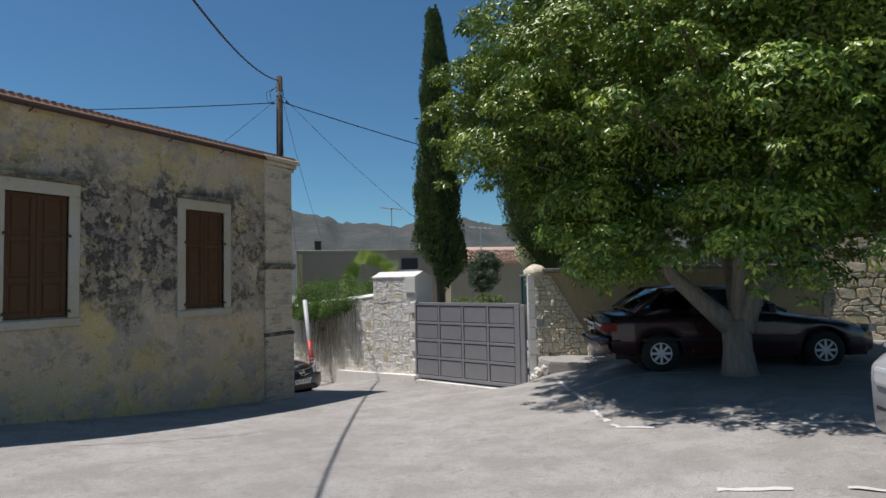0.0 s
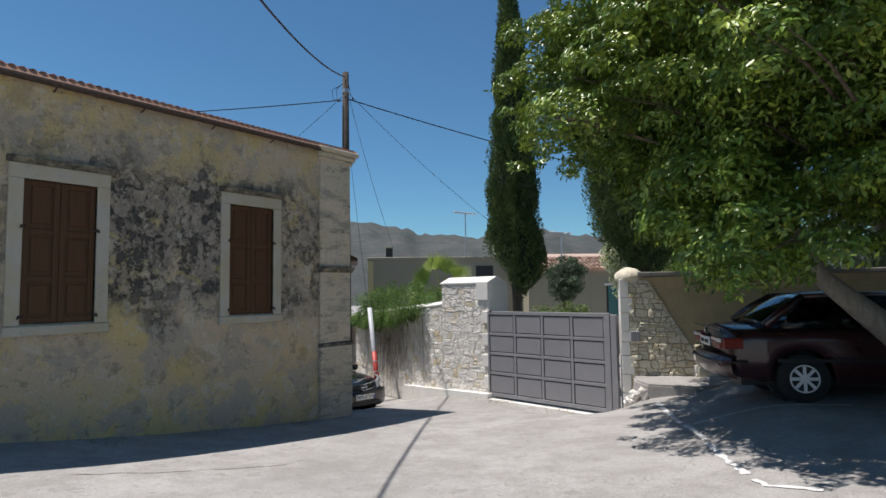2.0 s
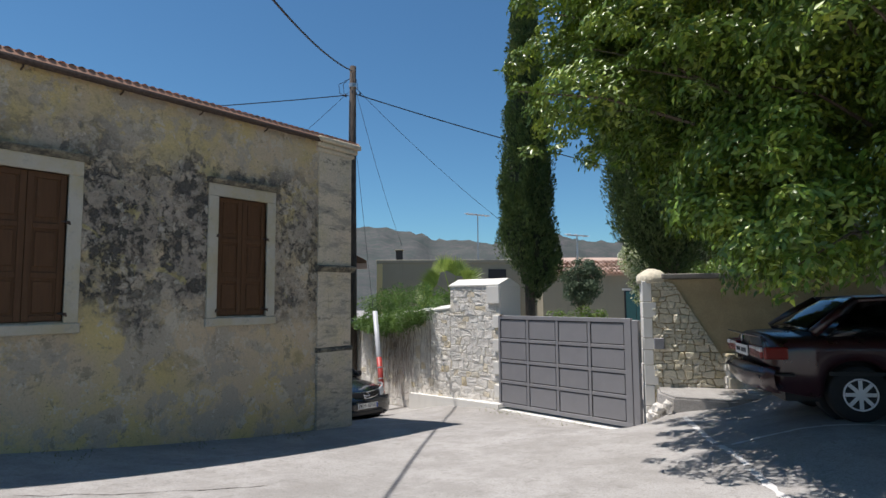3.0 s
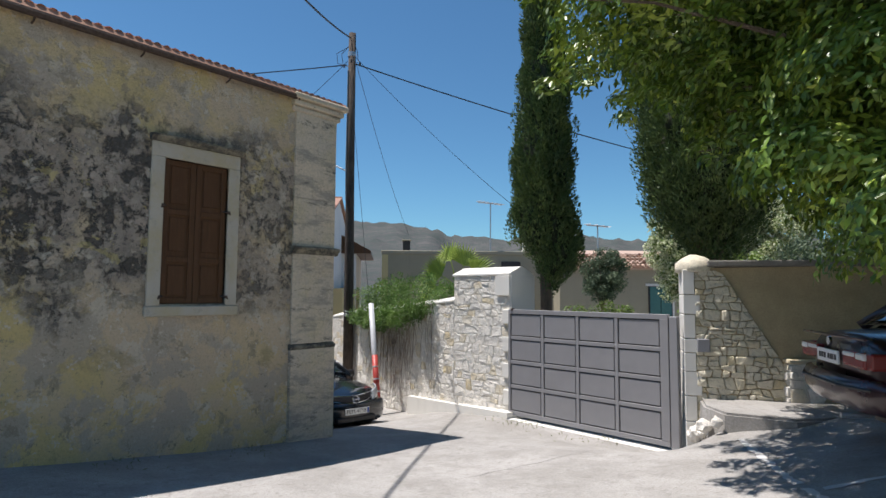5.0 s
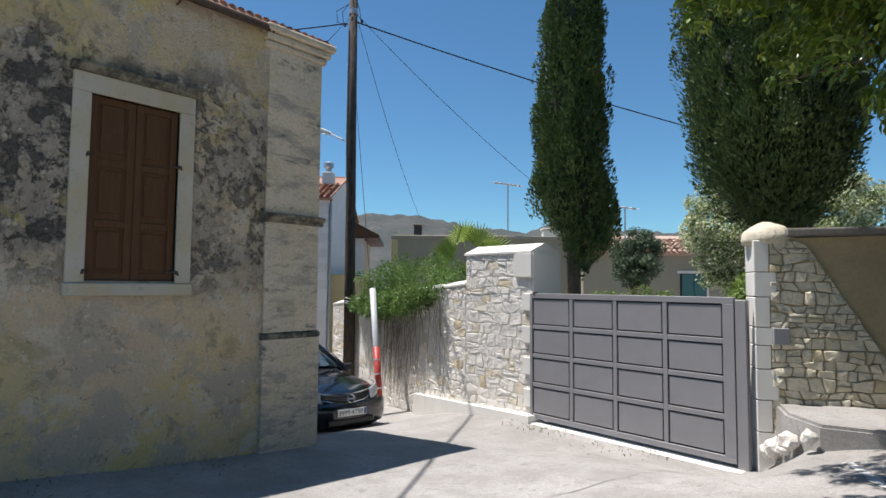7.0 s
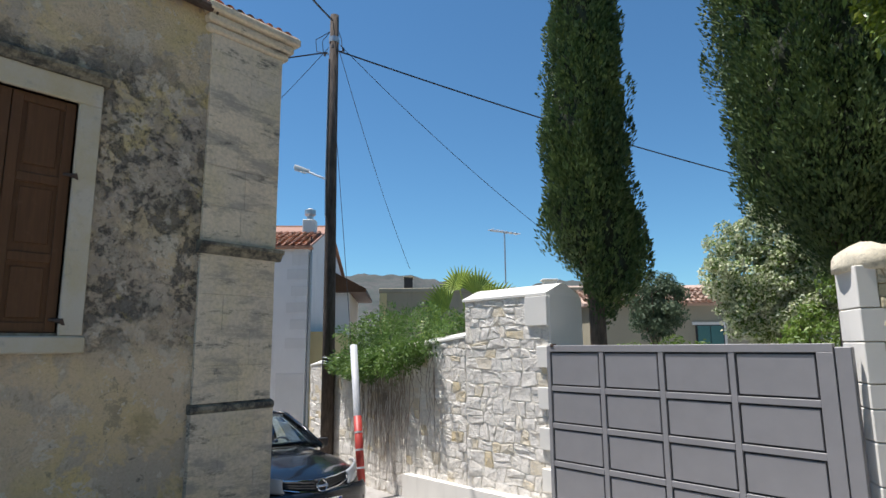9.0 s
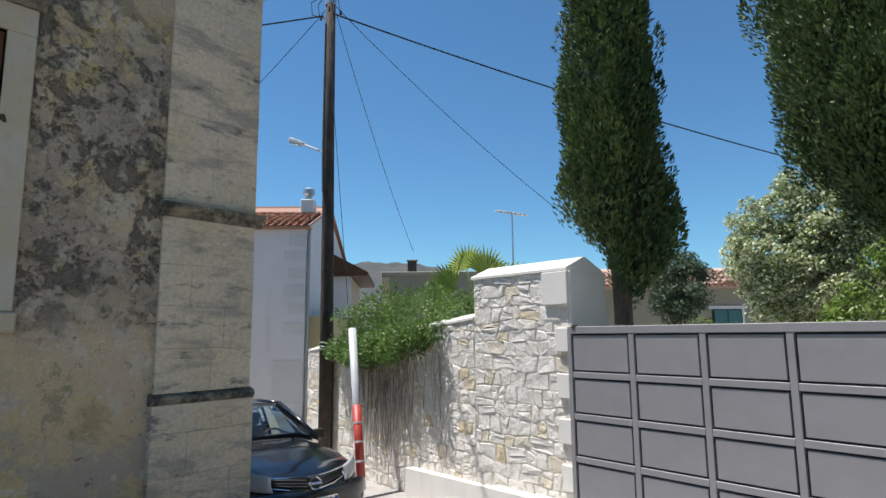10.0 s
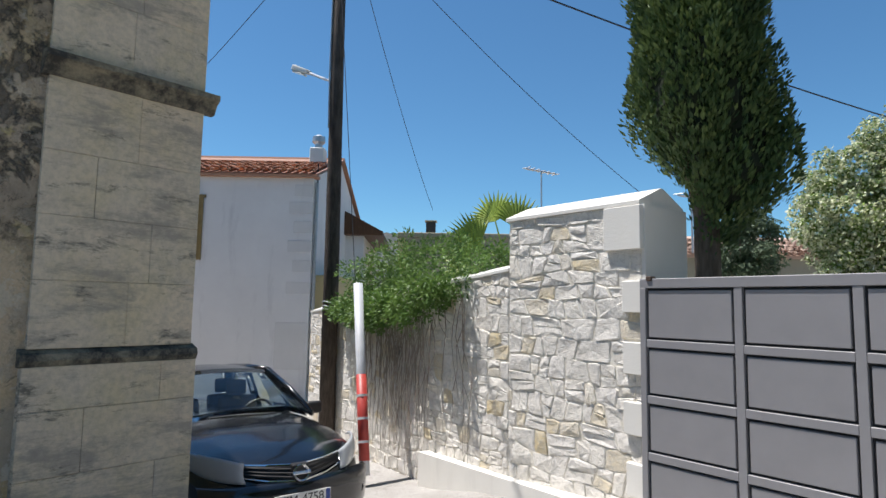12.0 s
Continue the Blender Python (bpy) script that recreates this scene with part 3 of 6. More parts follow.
def build_parking_wall():
    wall = thing("parking_wall", pose(0, 0, 0), "ochre rubble stone wall beside the parking, partly shaded", "wall", kind="structure")
    m = along(B0, B1)
    L = math.hypot(B1[0] - B0[0], B1[1] - B0[1])
    core = prism([(0, -2.0), (L, -2.0), (L, 1.86), (0.32, 1.80), (0.0, 1.80)], 0.5)
    part("wall_core", core, PLASTER_WALL, wall, at=m)
    m2 = along(B1, B2)
    L2 = math.hypot(B2[0] - B1[0], B2[1] - B1[1])
    part("tall_core", prism([(0, -2.0), (L2, -2.0), (L2, 3.0), (0.0, 2.9)], 0.5), MORTAR_OCHRE, wall, at=m2)
    # grey coping that stands proud of the face
    cop = box(0.29, -0.13, 1.815, L, 0.53, 1.90, 0.02, seg=2)
    part("coping", cop, COPING_GREY, wall, "dark grey weathered concrete coping", at=m)
    # pier with a rounded cap and white quoins at the gate
    cap = bmesh.new()
    bmesh.ops.create_icosphere(cap, subdivisions=3, radius=1.0)
    for v in cap.verts:
        n = 1 + 0.10 * noise.noise(v.co * 2.2)
        v.co = Vector((v.co.x * 0.27 * n, v.co.y * 0.30 * n, max(-0.06, v.co.z * 0.20 * n)))
    part("pier_cap", cap, STONE_PALE, wall, "rounded weathered cap", True, m @ pose(0.16, 0.22, 1.80))
    zs = [-1.0, -0.35, 0.0, 0.34, 0.60, 0.80, 1.14, 1.42, 1.78]
    for i, (a, b) in enumerate(zip(zs, zs[1:])):
        w = 0.12 if i % 2 else 0.19
        part("quoin", box(-0.035, -0.035, a + 0.004, w, 0.45, b - 0.004, 0.008), LIMEWASH, wall, at=m)
    part("bracket", box(0.13, -0.13, 0.62, 0.29, -0.036, 0.80, 0.006), GATE_GREY, wall, "grey steel gate stop", at=m)
    return wall


PARKING_WALL = build_parking_wall()

# ---- cars ----
BLACK_PAINT = make_paint("black_car_paint", (0.004, 0.006, 0.010), 0.7, 0.22, 0.0)
RED_PAINT = make_paint("dark_red_car_paint", (0.035, 0.008, 0.010), 0.6, 0.3, 0.05)
SILVER_PAINT = make_paint("silver_car_paint", (0.42, 0.43, 0.45), 0.8, 0.35, 0.08)
GLASS = make_glass("car_glass", (0.80, 0.88, 0.89))
GLASS.node_tree.nodes["Principled BSDF"].inputs["IOR"].default_value = 1.3
LAMP_COVER = make_paint("grey_lamp_cover", (0.42, 0.44, 0.46), 0.6, 0.15, 0.0)
LAMP_GLASS = make_glass("clear_lamp_cover", (0.9, 0.92, 0.93))
CHROME = plain("chrome", (0.75, 0.76, 0.78), 0.15, 1.0, 0.03)
RUBBER = plain("tyre_rubber", (0.018, 0.018, 0.018), 0.85)
RIM = plain("silver_wheel_rim", (0.72, 0.72, 0.72), 0.4, 0.0, 0.08)
GLASS_DARK = make_glass("tinted_car_glass", (0.16, 0.18, 0.19))
PLASTIC = plain("black_plastic", (0.015, 0.015, 0.016), 0.5)
SEAT = plain("grey_seat_cloth", (0.07, 0.07, 0.075), 0.9)
RED_LENS = plain("red_lamp_lens", (0.20, 0.018, 0.014), 0.15, 0.0, 0.05)
WHITE_LENS = plain("clear_lamp_lens", (0.7, 0.68, 0.64), 0.15, 0.0, 0.05)
PLATE = plain("white_number_plate", (0.75, 0.75, 0.72), 0.4, 0.0, 0.04)
PLATE_BLUE = plain("plate_blue", (0.02, 0.06, 0.28), 0.4)
INK = plain("black_ink", (0.01, 0.01, 0.012), 0.5)


def lettering(name, text, size, material, parent, m):
    """Raised letters in the built-in font, facing the frame's -y."""
    cu = bpy.data.curves.new(name, "FONT")
    cu.body, cu.size, cu.extrude, cu.align_x, cu.align_y = text, size, 0.001, "CENTER", "CENTER"
    tmp = bpy.data.objects.new("tmp", cu)
    me = bpy.data.meshes.new_from_object(tmp)
    bpy.data.objects.remove(tmp)
    me.materials.clear()
    me.materials.append(material)
    ob = new(name, me)
    ob.parent = parent
    ob.matrix_basis = m @ pose(0, 0, 0, 90, 0, 0)
    return ob


def interp(table, x):
    for (a, va), (b, vb) in zip(table, table[1:]):
        if x <= b:
            f = 0 if b == a else min(1, max(0, (x - a) / (b - a)))
            return va + (vb - va) * f
    return table[-1][1]


def smooth_interp(table, x):
    return sum(interp(table, x + d) * w for d, w in ((-0.06, 0.25), (0, 0.5), (0.06, 0.25)))


def car_shell(spec, material, car):
    """The painted lower body, lofted along the car; x forward from the rear axle, y to its left."""
    x0, x1 = spec["rear"], spec["front"]
    n = 110
    xs = [x0 + (x1 - x0) * i / n for i in range(n + 1)]
    verts, faces, rows = [], [], []
    for x in xs:
        w = interp(spec["width"], x)
        zt = smooth_interp(spec["top"], x)
        zs = smooth_interp(spec["belt"], x)
        zl = interp(spec["low"], x)
        arch = 0
        for xw in (0.0, spec["base"]):
            d = abs(x - xw)
            if d < 0.355:
                arch = max(arch, math.sqrt(0.355 ** 2 - d * d) + 0.30)
        zl = max(zl, arch)
        zs = max(zs, zl + 0.05)
        zt = max(zt, zs + 0.004)
        prof = [(0, zt), (w * 0.45, zt - 0.006), (w * 0.78, zt - 0.02 - (zt - zs) * 0.25), (w * 0.93, zs + 0.01), (w - 0.012, zs - 0.03),
                (w, zs - 0.12 if zs - 0.12 > zl + 0.02 else zl + 0.02), (w - 0.004, max(zl + 0.012, (zs + zl) / 2 - 0.06)), (w - 0.02, zl + 0.008), (w - 0.06, zl)]
        row = []
        for y, z in prof[::-1]:
            row.append((x, y, z))
        for y, z in prof[1:]:
            row.append((x, -y, z))
        rows.append(row)
    k = len(rows[0])
    for r in rows:
        verts += r
    for i in range(n):
        for j in range(k - 1):
            a = i * k + j
            faces.append((a, a + k, a + k + 1, a + 1))
    faces.append(tuple(range(k)))
    faces.append(tuple(n * k + j for j in reversed(range(k))))
    me = raw_mesh("body", verts, faces, material, True)
    ob = new("body", me)
    ob.parent = car
    und = box(x0 + 0.15, -0.62, 0.19, x1 - 0.15, 0.62, 0.30)
    part("underbody", und, PLASTIC, car)
    for xw in (0.0, spec["base"]):
        for s in (1, -1):
            part("wheel_well", tube([(xw, s * 0.45, 0.30), (xw, s * 0.60, 0.30)], 0.35, 24), PLASTIC, car)


def add_wheel(car, x, y, spokes=8):
    s = 1 if y > 0 else -1
    wh = new("wheel")
    wh.parent = car
    wh.matrix_basis = pose(x, y, 0.30, 0, 0, 0 if s > 0 else 180)
    prof = [(0.17, -0.09), (0.27, -0.095), (0.295, -0.075), (0.302, -0.04), (0.302, 0.04), (0.295, 0.075), (0.27, 0.095), (0.17, 0.09)]
    def lathe(profile, sides=32):
        bm = bmesh.new()
        rings = [[bm.verts.new((r * math.cos(2 * math.pi * i / sides), y_, r * math.sin(2 * math.pi * i / sides))) for i in range(sides)] for r, y_ in profile]
        for a, b in zip(rings, rings[1:]):
            for i in range(sides):
                bm.faces.new((a[i], b[i], b[(i + 1) % sides], a[(i + 1) % sides]))
        bm.faces.new(rings[0])
        bm.faces.new(rings[-1][::-1])
        bmesh.ops.recalc_face_normals(bm, faces=bm.faces)
        return bm
    part("tyre", lathe(prof), RUBBER, wh, smooth=True)
    rim = lathe([(0.172, 0.0), (0.172, 0.093), (0.16, 0.098), (0.15, 0.085), (0.145, 0.05)])
    for i in range(spokes):
        a = 2 * math.pi * i / spokes
        sp = box(0.03, 0.05, -0.024, 0.155, 0.092, 0.024, 0.006)
        join(rim, sp, Matrix.Rotation(a, 4, "Y"))
    join(rim, tube([(0, 0.05, 0), (0, 0.095, 0)], 0.055, 16))
    join(rim, tube([(0, 0.03, 0), (0, 0.058, 0)], 0.15, 24))
    part("rim", rim, RIM, wh, "silver spoked wheel trim")


def quad_pane(corners, thick=0.006, cuts=6, bulge=0.0):
    """A solid pane over four corners, bowed outward by bulge."""
    a, b, c, d = [Vector(v) for v in corners]
    nrm = (b - a).cross(d - a).normalized()
    bm = bmesh.new()
    grid = []
    for i in range(cuts + 1):
        u = i / cuts
        grid.append([bm.verts.new((a.lerp(b, u)).lerp(d.lerp(c, u), j / cuts) + nrm * bulge * (1 - (2 * u - 1) ** 2) * (1 - 0.4 * (2 * j / cuts - 1) ** 2)) for j in range(cuts + 1)])
    for i in range(cuts):
        for j in range(cuts):
            bm.faces.new((grid[i][j], grid[i + 1][j], grid[i + 1][j + 1], grid[i][j + 1]))
    bmesh.ops.recalc_face_normals(bm, faces=bm.faces)
    bmesh.ops.solidify(bm, geom=bm.faces[:], thickness=thick)
    bmesh.ops.recalc_face_normals(bm, faces=bm.faces)
    return bm


def car_cabin(spec, material, car):
    g = spec["cabin"]
    yb, yr = g["half_base"], g["half_roof"]
    zb, zr = g["belt"], g["roof"]
    wb, wt, rt, rb = g["screen_base"], g["screen_top"], g["rear_top"], g["rear_base"]
    zf = g.get("screen_z", zb)
    zrb = g.get("rear_z", zb)
    # roof, gently domed
    verts, faces = [], []
    nx, ny = 14, 12
    for i in range(nx + 1):
        u = i / nx
        x = rt + (wt - rt) * u
        for j in range(ny + 1):
            v = 2 * j / ny - 1
            e = 1 - 0.10 * abs(2 * u - 1) ** 3
            verts.append((x, v * yr * (0.94 + 0.06 * e), zr - 0.035 + 0.06 * (1 - v * v) ** 0.8 * (1 - 0.75 * (2 * u - 1) ** 2) - 0.012 * abs(2 * u - 1)))
    for i in range(nx):
        for j in range(ny):
            a = i * (ny + 1) + j
            faces.append((a, a + ny + 1, a + ny + 2, a + 1))
    ob = new("roof", raw_mesh("roof", verts, faces, material, True))
    ob.parent = car
    so = ob.modifiers.new("thick", "SOLIDIFY")
    so.thickness = 0.03
    zt = zr - 0.04
    ws = quad_pane([(wb, -yb * 0.93, zf), (wb, yb * 0.93, zf), (wt, yr * 0.93, zt), (wt, -yr * 0.93, zt)], 0.006, 8, 0.07)
    side_glass = g.get("side_glass", GLASS)
    part("windscreen", ws, GLASS, car, "clear windscreen", True).visible_shadow = False
    rw = quad_pane([(rb, yb * 0.9, zrb), (rb, -yb * 0.9, zrb), (rt, -yr * 0.92, zt), (rt, yr * 0.92, zt)], 0.006, 8, 0.05)
    part("rear_window", rw, g.get("rear_glass", GLASS), car, "", True).visible_shadow = False
    for s in (1, -1):
        mid = (wt + rt) / 2 + 0.05
        for xa, xb_, xc, xd in ((wb - 0.18, mid + 0.03, mid + 0.03, wt - 0.05), (mid - 0.03, rb + 0.16, rt + 0.06, mid - 0.03)):
            cs = [(xa, s * yb, zb), (xb_, s * yb, zb), (xc, s * yr * 0.985, zt), (xd, s * yr * 0.985, zt)]
            if s < 0:
                cs = [cs[1], cs[0], cs[3], cs[2]]
            part("side_window", quad_pane(cs, 0.005, 3, 0.015), side_glass, car, "", True).visible_shadow = False
        for a, b, r0, r1 in (((wb + 0.02, s * yb * 0.96, zf - 0.02), (wt, s * yr * 0.965, zt + 0.005), 0.035, 0.03), ((mid, s * yb, zb - 0.02), (mid, s * yr * 0.99, zt), 0.04, 0.032),
                             ((rb + 0.04, s * yb * 0.95, zrb - 0.02), (rt, s * yr * 0.965, zt + 0.005), 0.06, 0.045)):
            a, b = Vector(a), Vector(b)
            part("pillar", tube([a, a.lerp(b, 0.5) + Vector((0, s * 0.012, 0.012)), b], [r0, (r0 + r1) / 2, r1], 8), material, car, smooth=True)
        part("roof_rail", tube([(wt, s * yr * 0.965, zt), ((wt + rt) / 2, s * yr * 0.985, zt + 0.02), (rt, s * yr * 0.965, zt)], 0.032, 8), material, car, smooth=True)
        x, y, z = wb - 0.32, s * (yb + 0.13), zb + 0.07
        mir = box(-0.05, -0.10, -0.065, 0.07, 0.10, 0.075, 0.035, seg=3)
        part("mirror", mir, PLASTIC, car, "black door mirror", True, pose(x, y, z))
        part("mirror_arm", tube([(x, y - s * 0.13, z - 0.05), (x, y - s * 0.05, z - 0.03)], 0.022, 6), PLASTIC, car)
    # seats, dashboard and steering wheel behind the glass
    for s in (1, -1):
        for xq in (wb - 1.25, max(wb - 2.05, rb + 1.05)):
            seat = box(xq - 0.1, s * 0.36 - 0.24, 0.35, xq + 0.42, s * 0.36 + 0.24, 0.55, 0.05, seg=2)
            join(seat, box(-0.07, -0.24, 0, 0.07, 0.24, 0.62, 0.05, seg=2), pose(xq - 0.08, s * 0.36, 0.5, 0, -12, 0))
            join(seat, box(-0.05, -0.13, 0, 0.05, 0.13, 0.19, 0.045, seg=2), pose(xq - 0.23, s * 0.36, 1.12, 0, -8, 0))
            part("seat", seat, SEAT, car, smooth=True)
    dash = box(wb - 0.62, -yb * 0.9, 0.55, wb - 0.12, yb * 0.9, zb - 0.03, 0.05, seg=2)
    part("dashboard", dash, PLASTIC, car)
    ring = [(0.0, 0.18 * math.cos(a), 0.18 * math.sin(a)) for a in [i * math.pi / 10 for i in range(21)]]
    part("steering_wheel", tube(ring, 0.016, 6, False), PLASTIC, car, at=pose(wb - 0.72, 0.36, zb + 0.02, 0, 25, 0))


def build_hatchback():
    m = pose(-13.31, 12.33, -1.47, 0, -3.6, -10.0)
    car = thing("hatchback_car", m, "black hatchback parked beside the house corner", "car")
    spec = dict(rear=-0.72, front=3.42, base=2.60,
                width=[(-0.72, 0.62), (-0.6, 0.78), (-0.2, 0.835), (2.4, 0.845), (2.9, 0.82), (3.15, 0.74), (3.32, 0.60), (3.42, 0.42)],
                top=[(-0.72, 0.80), (-0.6, 0.98), (1.7, 1.0), (2.0, 0.99), (2.5, 0.93), (2.95, 0.83), (3.2, 0.74), (3.35, 0.64), (3.42, 0.52)],
                belt=[(-0.72, 0.75), (-0.5, 0.93), (1.9, 0.90), (2.6, 0.82), (3.0, 0.72), (3.3, 0.60), (3.42, 0.48)],
                low=[(-0.72, 0.32), (-0.5, 0.22), (3.0, 0.2), (3.42, 0.24)],
                cabin=dict(half_base=0.76, half_roof=0.58, belt=0.93, roof=1.49, screen_base=2.12, screen_top=1.22, rear_top=-0.35, rear_base=-0.66, screen_z=1.0, rear_z=0.98))
    car_shell(spec, BLACK_PAINT, car)
    car_cabin(spec, BLACK_PAINT, car)
    for x in (0.0, 2.6):
        for y in (0.74, -0.74):
            add_wheel(car, x, y, 7)
    # nose: bumper, grille with chrome wings, emblem, lamps, plate
    bump = bmesh.new()
    rows = []
    for i in range(25):
        a = -1.25 + 2.5 * i / 24
        y = 0.80 * math.sin(a) / math.sin(1.25)
        x = 3.02 + 0.46 * math.cos(a) ** 0.8
        rows.append([bump.verts.new((x + dx, y, z)) for dx, z in ((-0.06, 0.60), (0.0, 0.585), (0.025, 0.54), (0.03, 0.46), (0.02, 0.36), (0.0, 0.28), (-0.05, 0.22))])
    for a, b in zip(rows, rows[1:]):
        for j in range(6):
            bump.faces.new((a[j], a[j + 1], b[j + 1], b[j]))
    part("bumper", bump, BLACK_PAINT, car, smooth=True)
    part("lower_intake", box(3.36, -0.42, 0.255, 3.515, 0.42, 0.355, 0.02), PLASTIC, car, "black lower air intake")
    for s in (1, -1):
        gr = quad_pane([(3.46, s * 0.06, 0.60), (3.30, s * 0.46, 0.66), (3.25, s * 0.46, 0.74), (3.40, s * 0.06, 0.715)], 0.02, 3, 0.02 * s)
        grille = part("grille", gr, PLASTIC, car, "black slatted grille")
        for k in range(3):
            f = (k + 0.7) / 3.4
            part("grille_bar", tube([(3.478 - 0.05 * f, s * 0.07, 0.605 + 0.11 * f), (3.40 - 0.05 * f, s * 0.28, 0.635 + 0.09 * f), (3.315 - 0.045 * f, s * 0.455, 0.665 + 0.075 * f)], 0.006, 5), PLASTIC, grille)
        part("chrome_wing", tube([(3.475, s * 0.05, 0.592), (3.405, s * 0.27, 0.612), (3.30, s * 0.47, 0.652), (3.262, s * 0.49, 0.74)], [0.013, 0.010, 0.007, 0.006], 6), CHROME, car, "chrome grille wing")
        part("bonnet_trim", tube([(3.415, s * 0.05, 0.722), (3.36, s * 0.27, 0.735), (3.265, s * 0.48, 0.752)], 0.009, 6), CHROME, car)
        # swept headlamp
        lamp = bmesh.new()
        us, vs = 10, 6
        g = []
        for i in range(us + 1):
            u = i / us
            x = 3.355 - 0.60 * u ** 1.25
            y = s * (0.45 + 0.395 * (1 - (1 - u) ** 1.8))
            h = 0.19 * math.sin(math.pi * min(1, 0.28 + 0.72 * u)) ** 0.6
            zc = 0.69 + 0.13 * u
            g.append([lamp.verts.new((x + 0.02 - 0.05 * (j / vs), y + s * 0.018 * math.sin(math.pi * j / vs), zc - h / 2 + h * j / vs)) for j in range(vs + 1)])
        for i in range(us):
            for j in range(vs):
                lamp.faces.new((g[i][j], g[i + 1][j], g[i + 1][j + 1], g[i][j + 1]))
        bmesh.ops.recalc_face_normals(lamp, faces=lamp.faces)
        bmesh.ops.solidify(lamp, geom=lamp.faces[:], thickness=0.02)
        hl = part("headlight", lamp, LAMP_COVER, car, "swept clear headlight", True)
        part("fog_lamp", tube([(3.26, s * 0.66, 0.40), (3.335, s * 0.665, 0.40)], [0.06, 0.05], 16), PLASTIC, car, "round fog lamp recess")
        part("wiper", tube([(2.14, s * 0.05 + 0.25, 1.02), (2.12, s * 0.05 - 0.10, 1.035), (2.11, s * 0.05 - 0.36, 1.03)], 0.012, 5), PLASTIC, car, "black wiper blade")
    ring = [(0, 0.066 * math.cos(a), 0.066 * math.sin(a)) for a in [i * math.pi / 12 for i in range(25)]]
    em = tube(ring, 0.011, 6, False)
    join(em, box(-0.012, -0.085, -0.014, 0.012, 0.085, 0.014, 0.004))
    part("emblem", em, CHROME, car, "round chrome badge", at=pose(3.49, 0, 0.66, 0, -18, 0))
    part("emblem_panel", box(3.40, -0.075, 0.585, 3.478, 0.075, 0.735, 0.01), PLASTIC, car)
    plate = part("number_plate", box(3.528, -0.26, 0.395, 3.536, 0.26, 0.505, 0.003), PLATE, car, "white plate with black characters")
    part("plate_strip", box(3.5355, 0.215, 0.40, 3.5375, 0.255, 0.50), PLATE_BLUE, plate)
    lettering("plate_text", "PEM-4758", 0.105, INK, plate, pose(3.537, -0.02, 0.449, 0, 0, 90))
    return car


build_hatchback()


